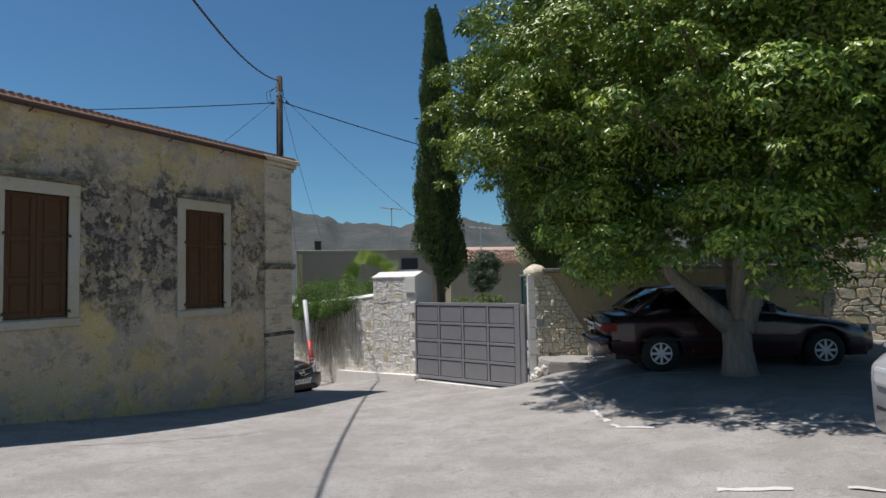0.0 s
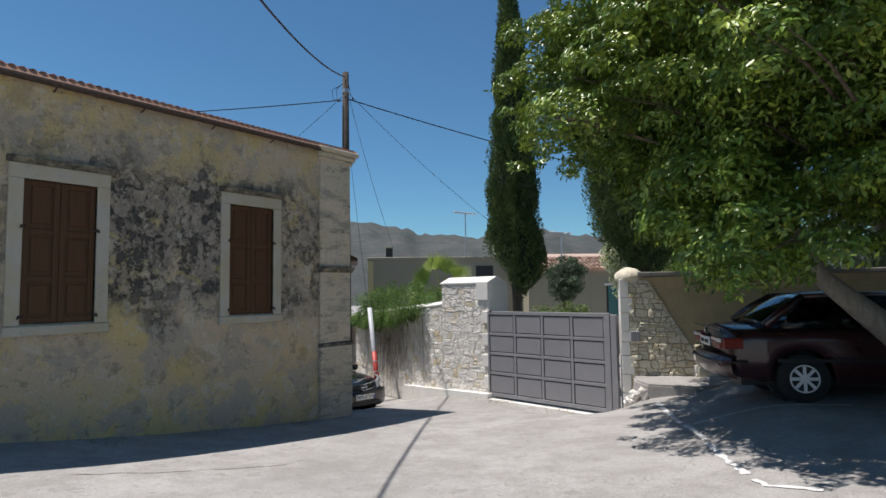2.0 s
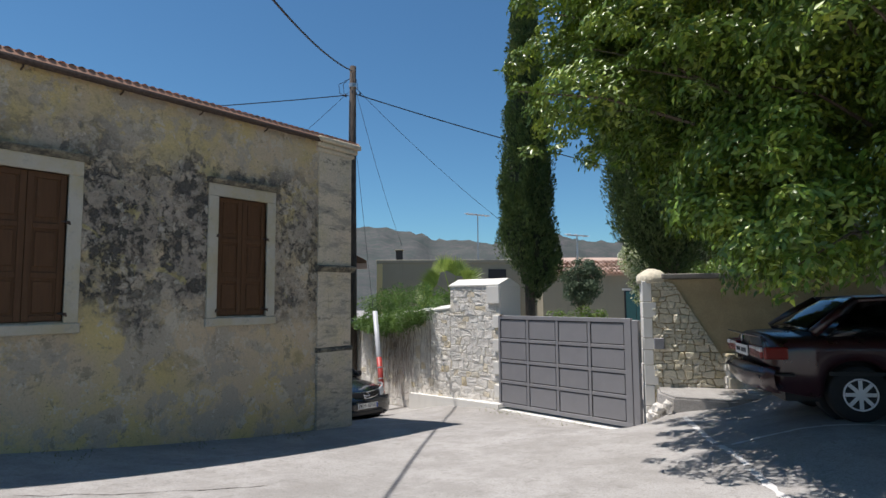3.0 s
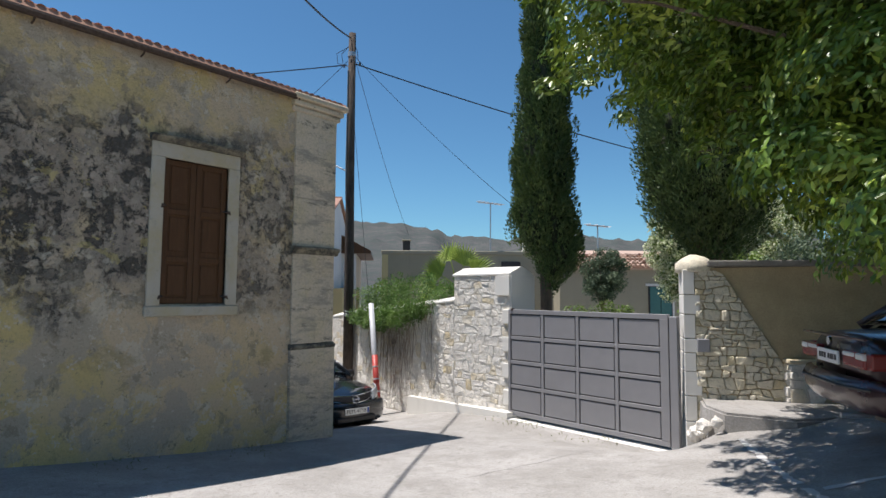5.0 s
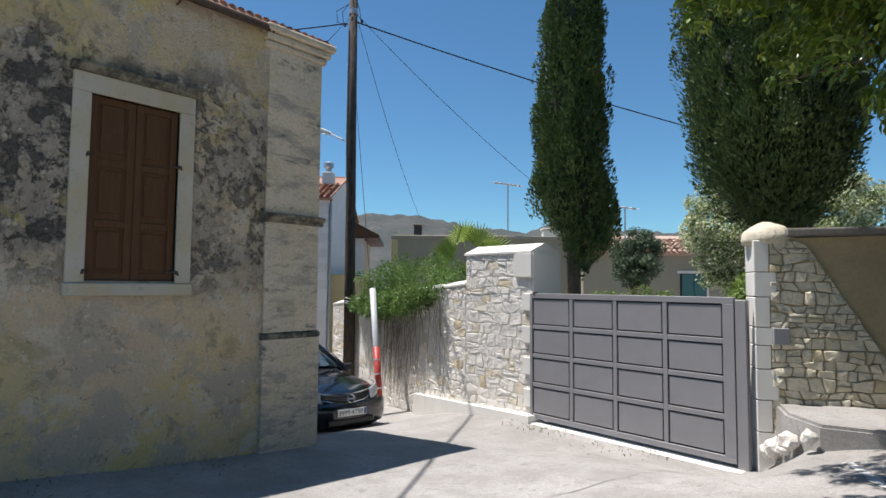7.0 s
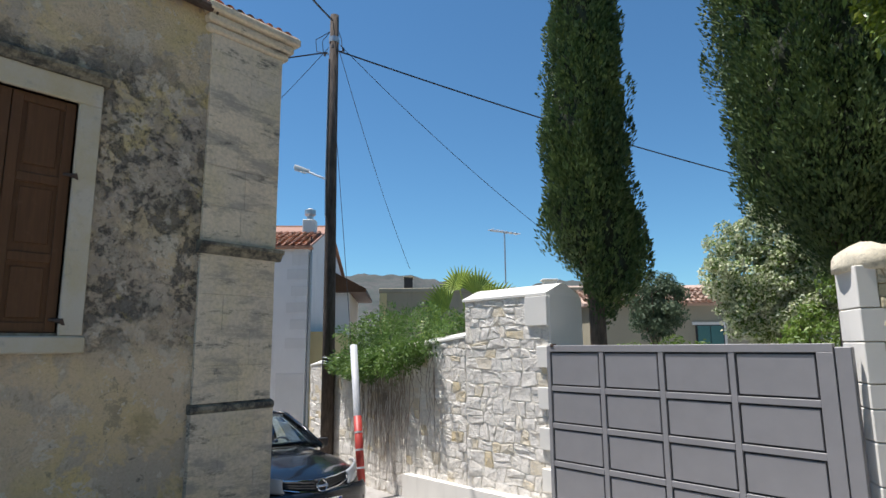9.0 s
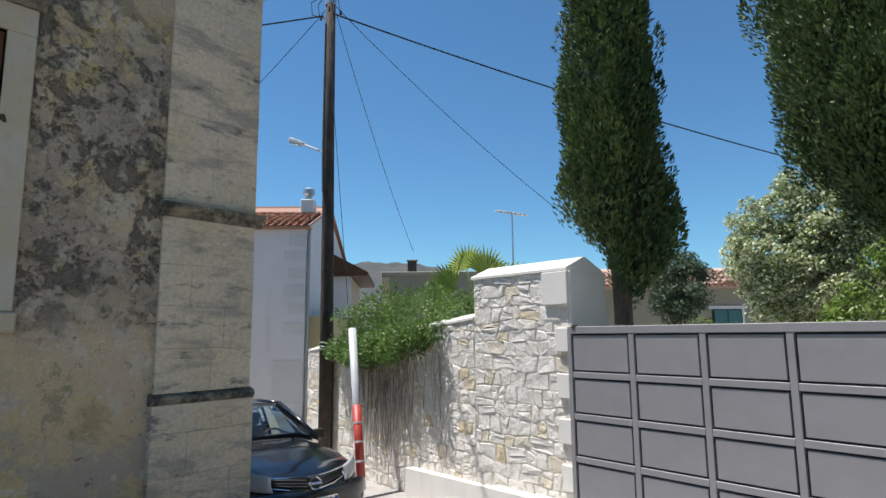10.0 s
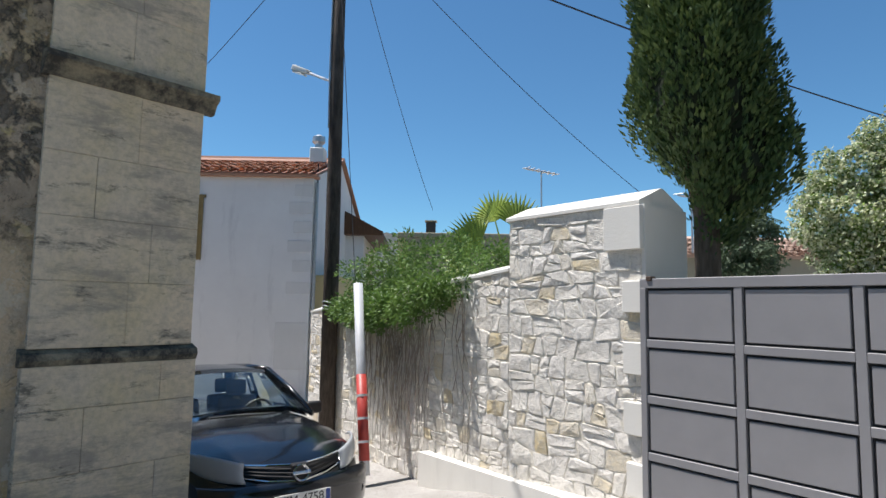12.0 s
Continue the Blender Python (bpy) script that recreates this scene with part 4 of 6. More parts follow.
def build_saloon():
    m = pose(-1.41, 11.04, 0.16, 0, -0.6, 25.5)
    car = thing("saloon_car", m, "dark red saloon parked in the shade under the tree", "car")
    spec = dict(rear=-0.82, front=3.42, base=2.53,
                width=[(-0.82, 0.66), (-0.76, 0.76), (-0.4, 0.83), (2.3, 0.84), (2.9, 0.80), (3.2, 0.70), (3.42, 0.55)],
                top=[(-0.90, 0.80), (-0.84, 0.93), (-0.3, 0.96), (0.2, 0.97), (1.7, 0.95), (2.1, 0.90), (2.8, 0.80), (3.25, 0.70), (3.42, 0.58)],
                belt=[(-0.90, 0.76), (-0.6, 0.88), (1.7, 0.87), (2.4, 0.78), (3.0, 0.68), (3.42, 0.54)],
                low=[(-0.90, 0.34), (-0.5, 0.26), (3.0, 0.2), (3.42, 0.26)],
                cabin=dict(half_base=0.745, half_roof=0.56, belt=0.91, roof=1.34, screen_base=2.0, screen_top=1.25, rear_top=0.12, rear_base=-0.42, screen_z=0.94, rear_z=0.965, side_glass=GLASS_DARK, rear_glass=GLASS_DARK))
    car_shell(spec, RED_PAINT, car)
    car_cabin(spec, RED_PAINT, car)
    for x in (0.0, 2.53):
        for y in (0.735, -0.735):
            add_wheel(car, x, y, 8)
    # tail: lamps, plate, bumper, badge
    bump = bmesh.new()
    rows = []
    for i in range(21):
        a = -1.3 + 2.6 * i / 20
        y = 0.83 * math.sin(a) / math.sin(1.3)
        x = -0.62 - 0.36 * math.cos(a) ** 0.5
        rows.append([bump.verts.new((x - dx, y, z)) for dx, z in ((-0.05, 0.575), (0.0, 0.565), (0.03, 0.50), (0.02, 0.38), (-0.04, 0.30))])
    for a, b in zip(rows, rows[1:]):
        for j in range(4):
            bump.faces.new((a[j], b[j], b[j + 1], a[j + 1]))
    part("bumper", bump, RED_PAINT, car, smooth=True)
    part("bumper_strip", tube([(-0.63, -0.845, 0.50), (-0.90, -0.74, 0.50), (-1.015, -0.4, 0.50), (-1.02, 0.4, 0.50), (-0.90, 0.74, 0.50), (-0.63, 0.845, 0.50)], 0.016, 6), PLASTIC, car)
    for s in (1, -1):
        lp = box(-0.925, min(s * 0.28, s * 0.70), 0.66, -0.86, max(s * 0.28, s * 0.70), 0.80, 0.02, seg=2)
        join(lp, box(-0.905, min(s * 0.66, s * 0.79), 0.66, -0.66, max(s * 0.66, s * 0.79), 0.80, 0.02, seg=2))
        tl = part("tail_light", lp, RED_LENS, car, "wide red rear light")
        part("indicator", box(-0.932, min(s * 0.56, s * 0.71), 0.735, -0.88, max(s * 0.56, s * 0.71), 0.79, 0.01), WHITE_LENS, tl, "pale indicator lens")
        part("reversing_light", box(-0.93, min(s * 0.30, s * 0.54), 0.745, -0.90, max(s * 0.30, s * 0.54), 0.79, 0.01), WHITE_LENS, tl)
        part("side_strip", box(-0.3, min(s * 0.838, s * 0.853), 0.50, 2.2, max(s * 0.838, s * 0.853), 0.545, 0.004), PLASTIC, car)
        hd = box(3.28, min(s * 0.40, s * 0.68), 0.56, 3.40, max(s * 0.40, s * 0.68), 0.67, 0.025, seg=2)
        part("headlight", hd, WHITE_LENS, car, "clear headlight")
        for xd in (0.62, 1.6):
            part("door_handle", box(xd, min(s * 0.83, s * 0.865), 0.76, xd + 0.15, max(s * 0.83, s * 0.865), 0.79, 0.008), PLASTIC, car)
    plate = part("number_plate", box(-0.945, -0.24, 0.655, -0.925, 0.24, 0.775, 0.004), PLATE, car, "white rear number plate")
    for k, (a, w) in enumerate(((-0.19, 0.045), (-0.13, 0.045), (-0.07, 0.045), (0.02, 0.04), (0.075, 0.04), (0.13, 0.02), (0.17, 0.04))):
        part("plate_mark", box(-0.948, -a - w, 0.69, -0.9445, -a, 0.74), INK, plate)
    part("badge", tube([(-0.93, 0, 0.85), (-0.905, 0, 0.85)], 0.04, 16), CHROME, car, "round chrome badge")
    part("boot_lid_edge", tube([(-0.90, -0.70, 0.905), (-0.925, 0.0, 0.91), (-0.90, 0.70, 0.905)], 0.014, 6), RED_PAINT, car)
    part("exhaust_pipe", tube([(-0.75, -0.4, 0.25), (-1.0, -0.4, 0.24)], 0.025, 8), STEEL, car)
    return car


build_saloon()


def build_silver_car():
    """Only the rear corner of this one is ever seen."""
    m = pose(2.06, 5.37, 0.24, 0, -1.0, 20.0)
    car = thing("silver_car", m, "silver car parked at the edge of the yard", "car")
    spec = dict(rear=-0.75, front=3.3, base=2.5,
                width=[(-0.75, 0.66), (-0.65, 0.76), (-0.2, 0.82), (2.4, 0.83), (3.0, 0.74), (3.3, 0.5)],
                top=[(-0.75, 0.85), (-0.62, 0.97), (1.8, 0.96), (2.4, 0.9), (3.1, 0.75), (3.3, 0.6)],
                belt=[(-0.75, 0.80), (-0.5, 0.92), (1.8, 0.90), (2.6, 0.78), (3.3, 0.55)],
                low=[(-0.75, 0.34), (-0.4, 0.24), (3.3, 0.22)],
                cabin=dict(half_base=0.74, half_roof=0.57, belt=0.92, roof=1.45, screen_base=2.0, screen_top=1.2, rear_top=-0.3, rear_base=-0.62))
    car_shell(spec, SILVER_PAINT, car)
    car_cabin(spec, SILVER_PAINT, car)
    for x in (0.0, 2.5):
        for y in (0.735, -0.735):
            add_wheel(car, x, y, 7)
    for s in (1, -1):
        part("tail_light", box(-0.775, min(s * 0.36, s * 0.60), 0.66, -0.66, max(s * 0.36, s * 0.60), 0.80, 0.03, seg=2), LAMP_COVER, car)
        part("bumper_strip", tube([(-0.72, s * 0.1, 0.5), (-0.74, s * 0.6, 0.5), (-0.5, s * 0.84, 0.5)], 0.02, 6), PLASTIC, car)


build_silver_car()

# ---- pole, lamp, cables ----
POLE = Vector((-13.42, 14.55, 0))


def build_pole():
    pole = thing("utility_pole", pose(POLE.x, POLE.y, -1.35), "dark weathered wooden utility pole with cables", "utility pole")
    bm = tube([(0.04, 0.02, 0), (0.03, 0.015, 3), (0.01, 0.0, 6.5), (0.0, 0.0, 9.86)], [0.135, 0.125, 0.11, 0.095], 14)
    part("shaft", bm, WOOD_POLE, pole, smooth=True)
    for z in (2.15, 2.20, 2.27):
        rg = [((0.035 + 0.132 * math.cos(a)), 0.015 + 0.132 * math.sin(a), z + 0.01 * math.sin(3 * a)) for a in [i * math.pi / 9 for i in range(19)]]
        part("wire_band", tube(rg, 0.008, 5, False), STEEL, pole)
    part("clamp", tube([(0, 0, 9.2), (0, 0, 9.32)], 0.115, 14), STEEL, pole, "grey steel clamp")
    for k in range(4):
        a = 2.1 + k * 0.5
        p0 = Vector((0.1 * math.cos(a), 0.1 * math.sin(a), 9.7 - 0.07 * k))
        p1 = p0 + Vector((0.35 * math.cos(a), 0.35 * math.sin(a), -0.15))
        p2 = Vector((0.12 * math.cos(a), 0.12 * math.sin(a), 8.95))
        part("jumper_cable", tube([p0, p1, p1 + Vector((0.05, 0, -0.3)), p2], 0.009, 5), WIRE, pole)
    for a in (0.3, 3.4, 5.5, 2.6):
        c = Vector((0.25 * math.cos(a), 0.25 * math.sin(a), 8.95))
        part("insulator", tube([c, c + Vector((0, 0, 0.08))], [0.03, 0.02], 8), PLASTIC, pole)
    part("conduit", tube([(0.0, -0.13, 5.2), (-0.03, -0.125, 6.1), (-0.03, -0.11, 8.8)], 0.014, 6), STEEL, pole)
    arm = Vector((-0.02, -0.10, 6.02))
    head = Vector((-0.72, -0.2, 6.36))
    lamp = thing("street_lamp", pose(POLE.x, POLE.y, -1.35), "small pale street lamp bracketed to the pole", "street lamp")
    part("arm", tube([arm, arm.lerp(head, 0.8)], 0.022, 8), STEEL, lamp)
    hd = box(-0.21, -0.10, -0.05, 0.17, 0.10, 0.055, 0.03, seg=2)
    for v in hd.verts:
        if v.co.x > 0.1:
            v.co.y *= 0.55
            v.co.z *= 0.7
    part("head", hd, LIMEWASH, lamp, "pale metal lamp head", at=pose(*head, 0, 22, 12))
    part("lens", box(-0.19, -0.08, -0.075, 0.06, 0.08, -0.05, 0.012), WHITE_LENS, lamp, at=pose(*head, 0, 22, 12))


build_pole()


def cable(a, b, sag, r, label, n=28):
    a, b = Vector(a), Vector(b)
    pts = [a.lerp(b, i / n) + Vector((0, 0, -4 * sag * (i / n) * (1 - i / n))) for i in range(n + 1)]
    ob = part("cable", tube(pts, r, 5), WIRE, None)
    tagged(ob, label, "cable", "cables on the pole")
    return ob


PT = Vector((POLE.x, POLE.y, 7.62))
cable(PT + Vector((0.05, -0.1, 0.72)), (0.68, -4.59, 7.48), 1.62, 0.022, "thick black cable from the pole over the yard")
cable(PT + Vector((-0.1, -0.1, 0)), (-34.0, 2.0, 8.4), 0.5, 0.016, "black cable from the pole over the old house")
cable(PT + Vector((0.1, 0.05, 0.02)), (-6.49, 27.74, 5.76), 0.18, 0.018, "black cable from the pole past the cypresses")
cable(PT + Vector((0.05, 0.1, 0.1)), (-17.5, 21.3, 3.75), 0.25, 0.007, "thin cable from the pole to a flat roof")
cable(PT + Vector((0.1, 0.05, 0.2)), (-10.3, 20.6, 3.0), 0.25, 0.007, "thin cable from the pole to a garden house")
cable(PT + Vector((-0.05, -0.1, 0.1)), (-20.5, 13.5, 4.4), 0.2, 0.007, "thin cable from the pole to the white house")
cable((POLE.x + 0.05, POLE.y - 0.1, 7.3), (-11.0, 13.38, -1.2), 0.0, 0.006, "thin stay wire between pole and ground")


def build_guard():
    g = thing("stay_guard", pose(0, 0, 0), "leaning white guard tube with red bands round the stay", "guard tube")
    foot, top = Vector((-11.0, 13.38, -1.16)), Vector((-11.58, 13.66, 1.16))
    WHITE_T = plain("dirty_white_plastic", (0.50, 0.52, 0.55), 0.5, 0, 0.1, 6)
    RED_T = plain("faded_red_plastic", (0.42, 0.05, 0.04), 0.5, 0, 0.2, 8)
    part("tube", tube([foot, top], 0.062, 16), WHITE_T, g, smooth=True)
    part("red_sleeve", tube([foot.lerp(top, 0.07), foot.lerp(top, 0.50)], 0.066, 16), RED_T, g, "faded red sleeve", smooth=True)
    for f in (0.155, 0.27, 0.385):
        part("white_band", tube([foot.lerp(top, f), foot.lerp(top, f + 0.012)], 0.069, 16), WHITE_T, g)


build_guard()

# ---- plants ----
def leaf_mesh(name, pos, axis, size, wide, material, fold=0.25, rng=None, face=None):
    """One mesh of many small folded leaves: base, two sides, tip. face: the way the blades look."""
    rng = rng or np.random.default_rng(1)
    n = len(pos)
    axis = axis / np.maximum(1e-6, np.linalg.norm(axis, axis=1))[:, None]
    ref = rng.normal(size=(n, 3)) if face is None else face + rng.normal(size=(n, 3)) * 0.55
    side = np.cross(axis, ref)
    side /= np.maximum(1e-6, np.linalg.norm(side, axis=1))[:, None]
    up = np.cross(side, axis)
    L = size[:, None]
    W = L * wide
    v = np.empty((n, 4, 3))
    v[:, 0] = pos
    v[:, 1] = pos + axis * L * 0.45 + side * W * 0.5 + up * W * fold
    v[:, 2] = pos + axis * L
    v[:, 3] = pos + axis * L * 0.45 - side * W * 0.5 + up * W * fold
    me = bpy.data.meshes.new(name)
    me.vertices.add(n * 4)
    me.vertices.foreach_set("co", v.reshape(-1))
    me.loops.add(n * 6)
    idx = (np.arange(n)[:, None] * 4 + np.array([0, 1, 2, 0, 2, 3])).reshape(-1)
    me.loops.foreach_set("vertex_index", idx.astype(np.int32))
    me.polygons.add(n * 2)
    me.polygons.foreach_set("loop_start", (np.arange(n * 2) * 3).astype(np.int32))
    me.polygons.foreach_set("loop_total", np.full(n * 2, 3, np.int32))
    me.materials.append(material)
    me.update(calc_edges=True)
    return me


def clumps(rng, centres, radii, per, out_from, droop=0.0, faces=None, caps=False):
    """Leaf places and directions in soft round clumps; faces gathers the way each blade looks."""
    P, A = [], []
    for c, r in zip(centres, radii):
        k = max(8, int(per * (r / 0.5) ** 2))
        d = rng.normal(size=(k, 3))
        d /= np.linalg.norm(d, axis=1)[:, None]
        if caps:
            d[:, 2] = np.where(d[:, 2] < -0.25, -d[:, 2], d[:, 2])
        rad = r * rng.uniform(0.3, 1.0, size=(k, 1)) ** 0.38
        p = c + d * rad * np.array([1, 1, 0.75])
        o = p - out_from
        o /= np.maximum(1e-6, np.linalg.norm(o, axis=1))[:, None]
        a = d * 0.7 + o * 0.6 + rng.normal(size=(k, 3)) * 0.45
        a[:, 2] += 0.15 - droop
        if faces is not None:
            f = d * np.array([1, 1, 1.1]) + o * 0.55 + np.array([0, 0, 0.45])
            f /= np.maximum(1e-6, np.linalg.norm(f, axis=1))[:, None]
            a = rng.normal(size=(k, 3)) + o * 0.6
            a -= f * np.sum(a * f, axis=1)[:, None] * 0.85
            a[:, 2] -= 0.25
            faces.append(f)
        P.append(p)
        A.append(a)
    return np.concatenate(P), np.concatenate(A)


def build_ficus():
    base = (0.06, 10.22, 0.17)
    tree = thing("ficus_tree", pose(*base), "broad ficus tree with dense glossy leaves over the parking", "tree")
    rng = np.random.default_rng(11)
    trunk = tube([(0, 0, -0.1), (0.0, 0.02, 0.12), (-0.02, 0.0, 0.45), (-0.03, 0.02, 0.85)], [0.34, 0.25, 0.20, 0.21], 14)
    for v in trunk.verts:
        v.co += v.co.normalized() * 0.03 * noise.noise(v.co * 5)
    tr = part("trunk", trunk, BARK_FICUS, tree, "pale grey forked trunk", True)
    limbs = [[(-0.05, 0, 0.7), (-0.45, -0.1, 1.1), (-0.85, -0.15, 1.5), (-1.15, -0.2, 2.1), (-1.35, -0.2, 2.9)],
             [(0.05, 0, 0.7), (0.25, 0.1, 1.3), (0.85, 0.4, 1.75), (1.7, 0.8, 2.4), (2.7, 1.1, 3.5)],
             [(0.0, 0.05, 0.75), (-0.1, 0.5, 1.5), (-0.3, 1.1, 2.4), (-0.5, 1.7, 3.8)],
             [(0.0, 0, 0.8), (0.05, 0.05, 1.7), (0.2, 0.1, 3.0), (0.2, 0.0, 4.6)]]
    for i, l in enumerate(limbs):
        r0 = 0.17 if i < 2 else 0.12
        part("limb", tube(l, [r0 * (1 - 0.72 * j / (len(l) - 1)) for j in range(len(l))], 9), BARK_FICUS, tree, smooth=True)
    centre = np.array([0.70, 0.0, 4.10])
    half = np.array([5.2, 3.85, 3.0])

    def skirt(p):
        return 1.34 + 0.28 * smooth01((p[1] + 0.3) / 1.0) + 0.30 * noise.noise(Vector((p[0] * 0.8, p[1] * 0.8, 0))) + 1.0 * max(0, -p[0] - 1.8)

    # billows: the crown swells towards these sides and falls back between them
    lobes = []
    while len(lobes) < 34:
        d = rng.normal(size=3)
        d /= np.linalg.norm(d)
        if d[2] > -0.5 and all(d @ l < 0.86 for l in lobes):
            lobes.append(d)
        elif rng.random() < 0.01:
            break
    lobes = np.array(lobes)
    C, R = [], []
    tries = 0
    # rounded masses on the outside, set apart so that dark gaps stay between them
    while len(C) < 300 and tries < 12000:
        tries += 1
        d = rng.normal(size=3)
        d /= np.linalg.norm(d)
        lump = 0.70 + 0.33 * smooth01((float(np.max(lobes @ d)) - 0.86) / 0.12) + 0.10 * noise.noise(Vector(d * 5.0))
        r = rng.uniform(0.32, 0.70)
        e = d.copy()
        if d[2] < 0:
            # the skirt hangs straight rather than curving in
            e[:2] *= max(0.25, math.hypot(d[0], d[1])) ** -0.6
        p = centre + e * (half * lump - r * 0.7)
        floor_z = skirt(p)
        if p[2] < floor_z:
            p[2] = floor_z + rng.uniform(-0.1, 0.5)
            if math.hypot(p[0], p[1]) < 1.6:
                continue
        if p[2] < 3.6:
            p[:2] = centre[:2] + (p[:2] - centre[:2]) * (1 - 0.30 * smooth01((-p[0] - 0.6) / 1.6) * (3.6 - p[2]) / 1.9)
        if any(np.linalg.norm(p - c) < 0.86 * (r + q) for c, q in zip(C, R)):
            continue
        C.append(p)
        R.append(r)
    # a lobe that reaches back over the wall, and one towards the slender cypress
    for mid, ext, n in (((-2.8, 2.1, 4.75), (1.15, 1.1, 0.9), 22), ((-3.35, 0.3, 4.6), (1.0, 1.4, 1.1), 20)):
        for i in range(n):
            d = rng.normal(size=3)
            d /= np.linalg.norm(d)
            C.append(np.array(mid) + d * np.array(ext) * rng.uniform(0.5, 1.0))
            R.append(rng.uniform(0.28, 0.5))
    # the low skirt round the crown
    for i in range(110):
        a = rng.uniform(2.4, 6.9)
        rr = rng.uniform(0.48, 0.74)
        p = np.array([centre[0] + half[0] * rr * math.cos(a), centre[1] + half[1] * rr * math.sin(a), 0.0])
        p[2] = skirt(p) + rng.uniform(0.1, 1.2)
        C.append(p)
        R.append(rng.uniform(0.3, 0.55))
    # upper rim over the yard side
    for i in range(26):
        a = rng.uniform(3.3, 4.75)
        rr = rng.uniform(0.70, 0.84)
        C.append(np.array([centre[0] + half[0] * rr * math.cos(a), centre[1] + half[1] * rr * math.sin(a), rng.uniform(4.1, 5.0)]))
        R.append(rng.uniform(0.35, 0.6))
    # hanging sprays on the rim
    for i in range(46):
        a = rng.uniform(2.5, 6.9)
        rr = rng.uniform(0.55, 0.80)
        p = np.array([centre[0] + half[0] * rr * math.cos(a), centre[1] + half[1] * rr * math.sin(a), 0.0])
        p[2] = skirt(p) + rng.uniform(0.5, 1.5)
        for k in range(5):
            C.append(p + np.array([rng.uniform(-0.05, 0.05), rng.uniform(-0.05, 0.05), -0.15 * k]))
            R.append(0.22 - 0.03 * k)
    # small proud sprigs break the outline of the masses
    for c, r in list(zip(C, R))[:250]:
        for i in range(5):
            d = rng.normal(size=3) + (c - centre) / np.linalg.norm(c - centre) * 0.9
            C.append(c + d / np.linalg.norm(d) * r * rng.uniform(0.95, 1.25))
            R.append(rng.uniform(0.10, 0.19))
    # leafage inside
    inner = []
    while len(inner) < 620:
        a, q = rng.uniform(0, 2 * math.pi), 0.70 * math.sqrt(rng.uniform(0, 1))
        top = math.sqrt(1 - q * q)
        inner.append(centre + np.array([half[0] * q * math.cos(a), half[1] * q * math.sin(a), rng.uniform(-0.42, 0.62) * half[2] * top]))
    faces = []
    P, A = clumps(rng, C, R, 760, centre, faces=faces, caps=True)
    P2, A2 = clumps(rng, inner, [0.6] * len(inner), 330, centre, faces=faces)
    P, A = np.concatenate([P, P2]), np.concatenate([A, A2])
    size = rng.uniform(0.055, 0.10, size=len(P))
    ob = new("crown", leaf_mesh("crown", P, A, size, 0.42, LEAF_FICUS, 0.16, rng, np.concatenate(faces)))
    ob.parent = tree
    # twigs inside the crown
    tw = bmesh.new()
    for c in C[::9]:
        p0 = Vector(c) * 0.62 + Vector((0.1, 0, 0.9))
        join(tw, tube([p0, p0.lerp(Vector(c), 0.5) + Vector((0, 0, 0.1)), Vector(c)], [0.02, 0.012, 0.005], 5))
    tagged(part("twig_tangle", tw, BARK_CYP, tree), kind="stuff")


build_ficus()


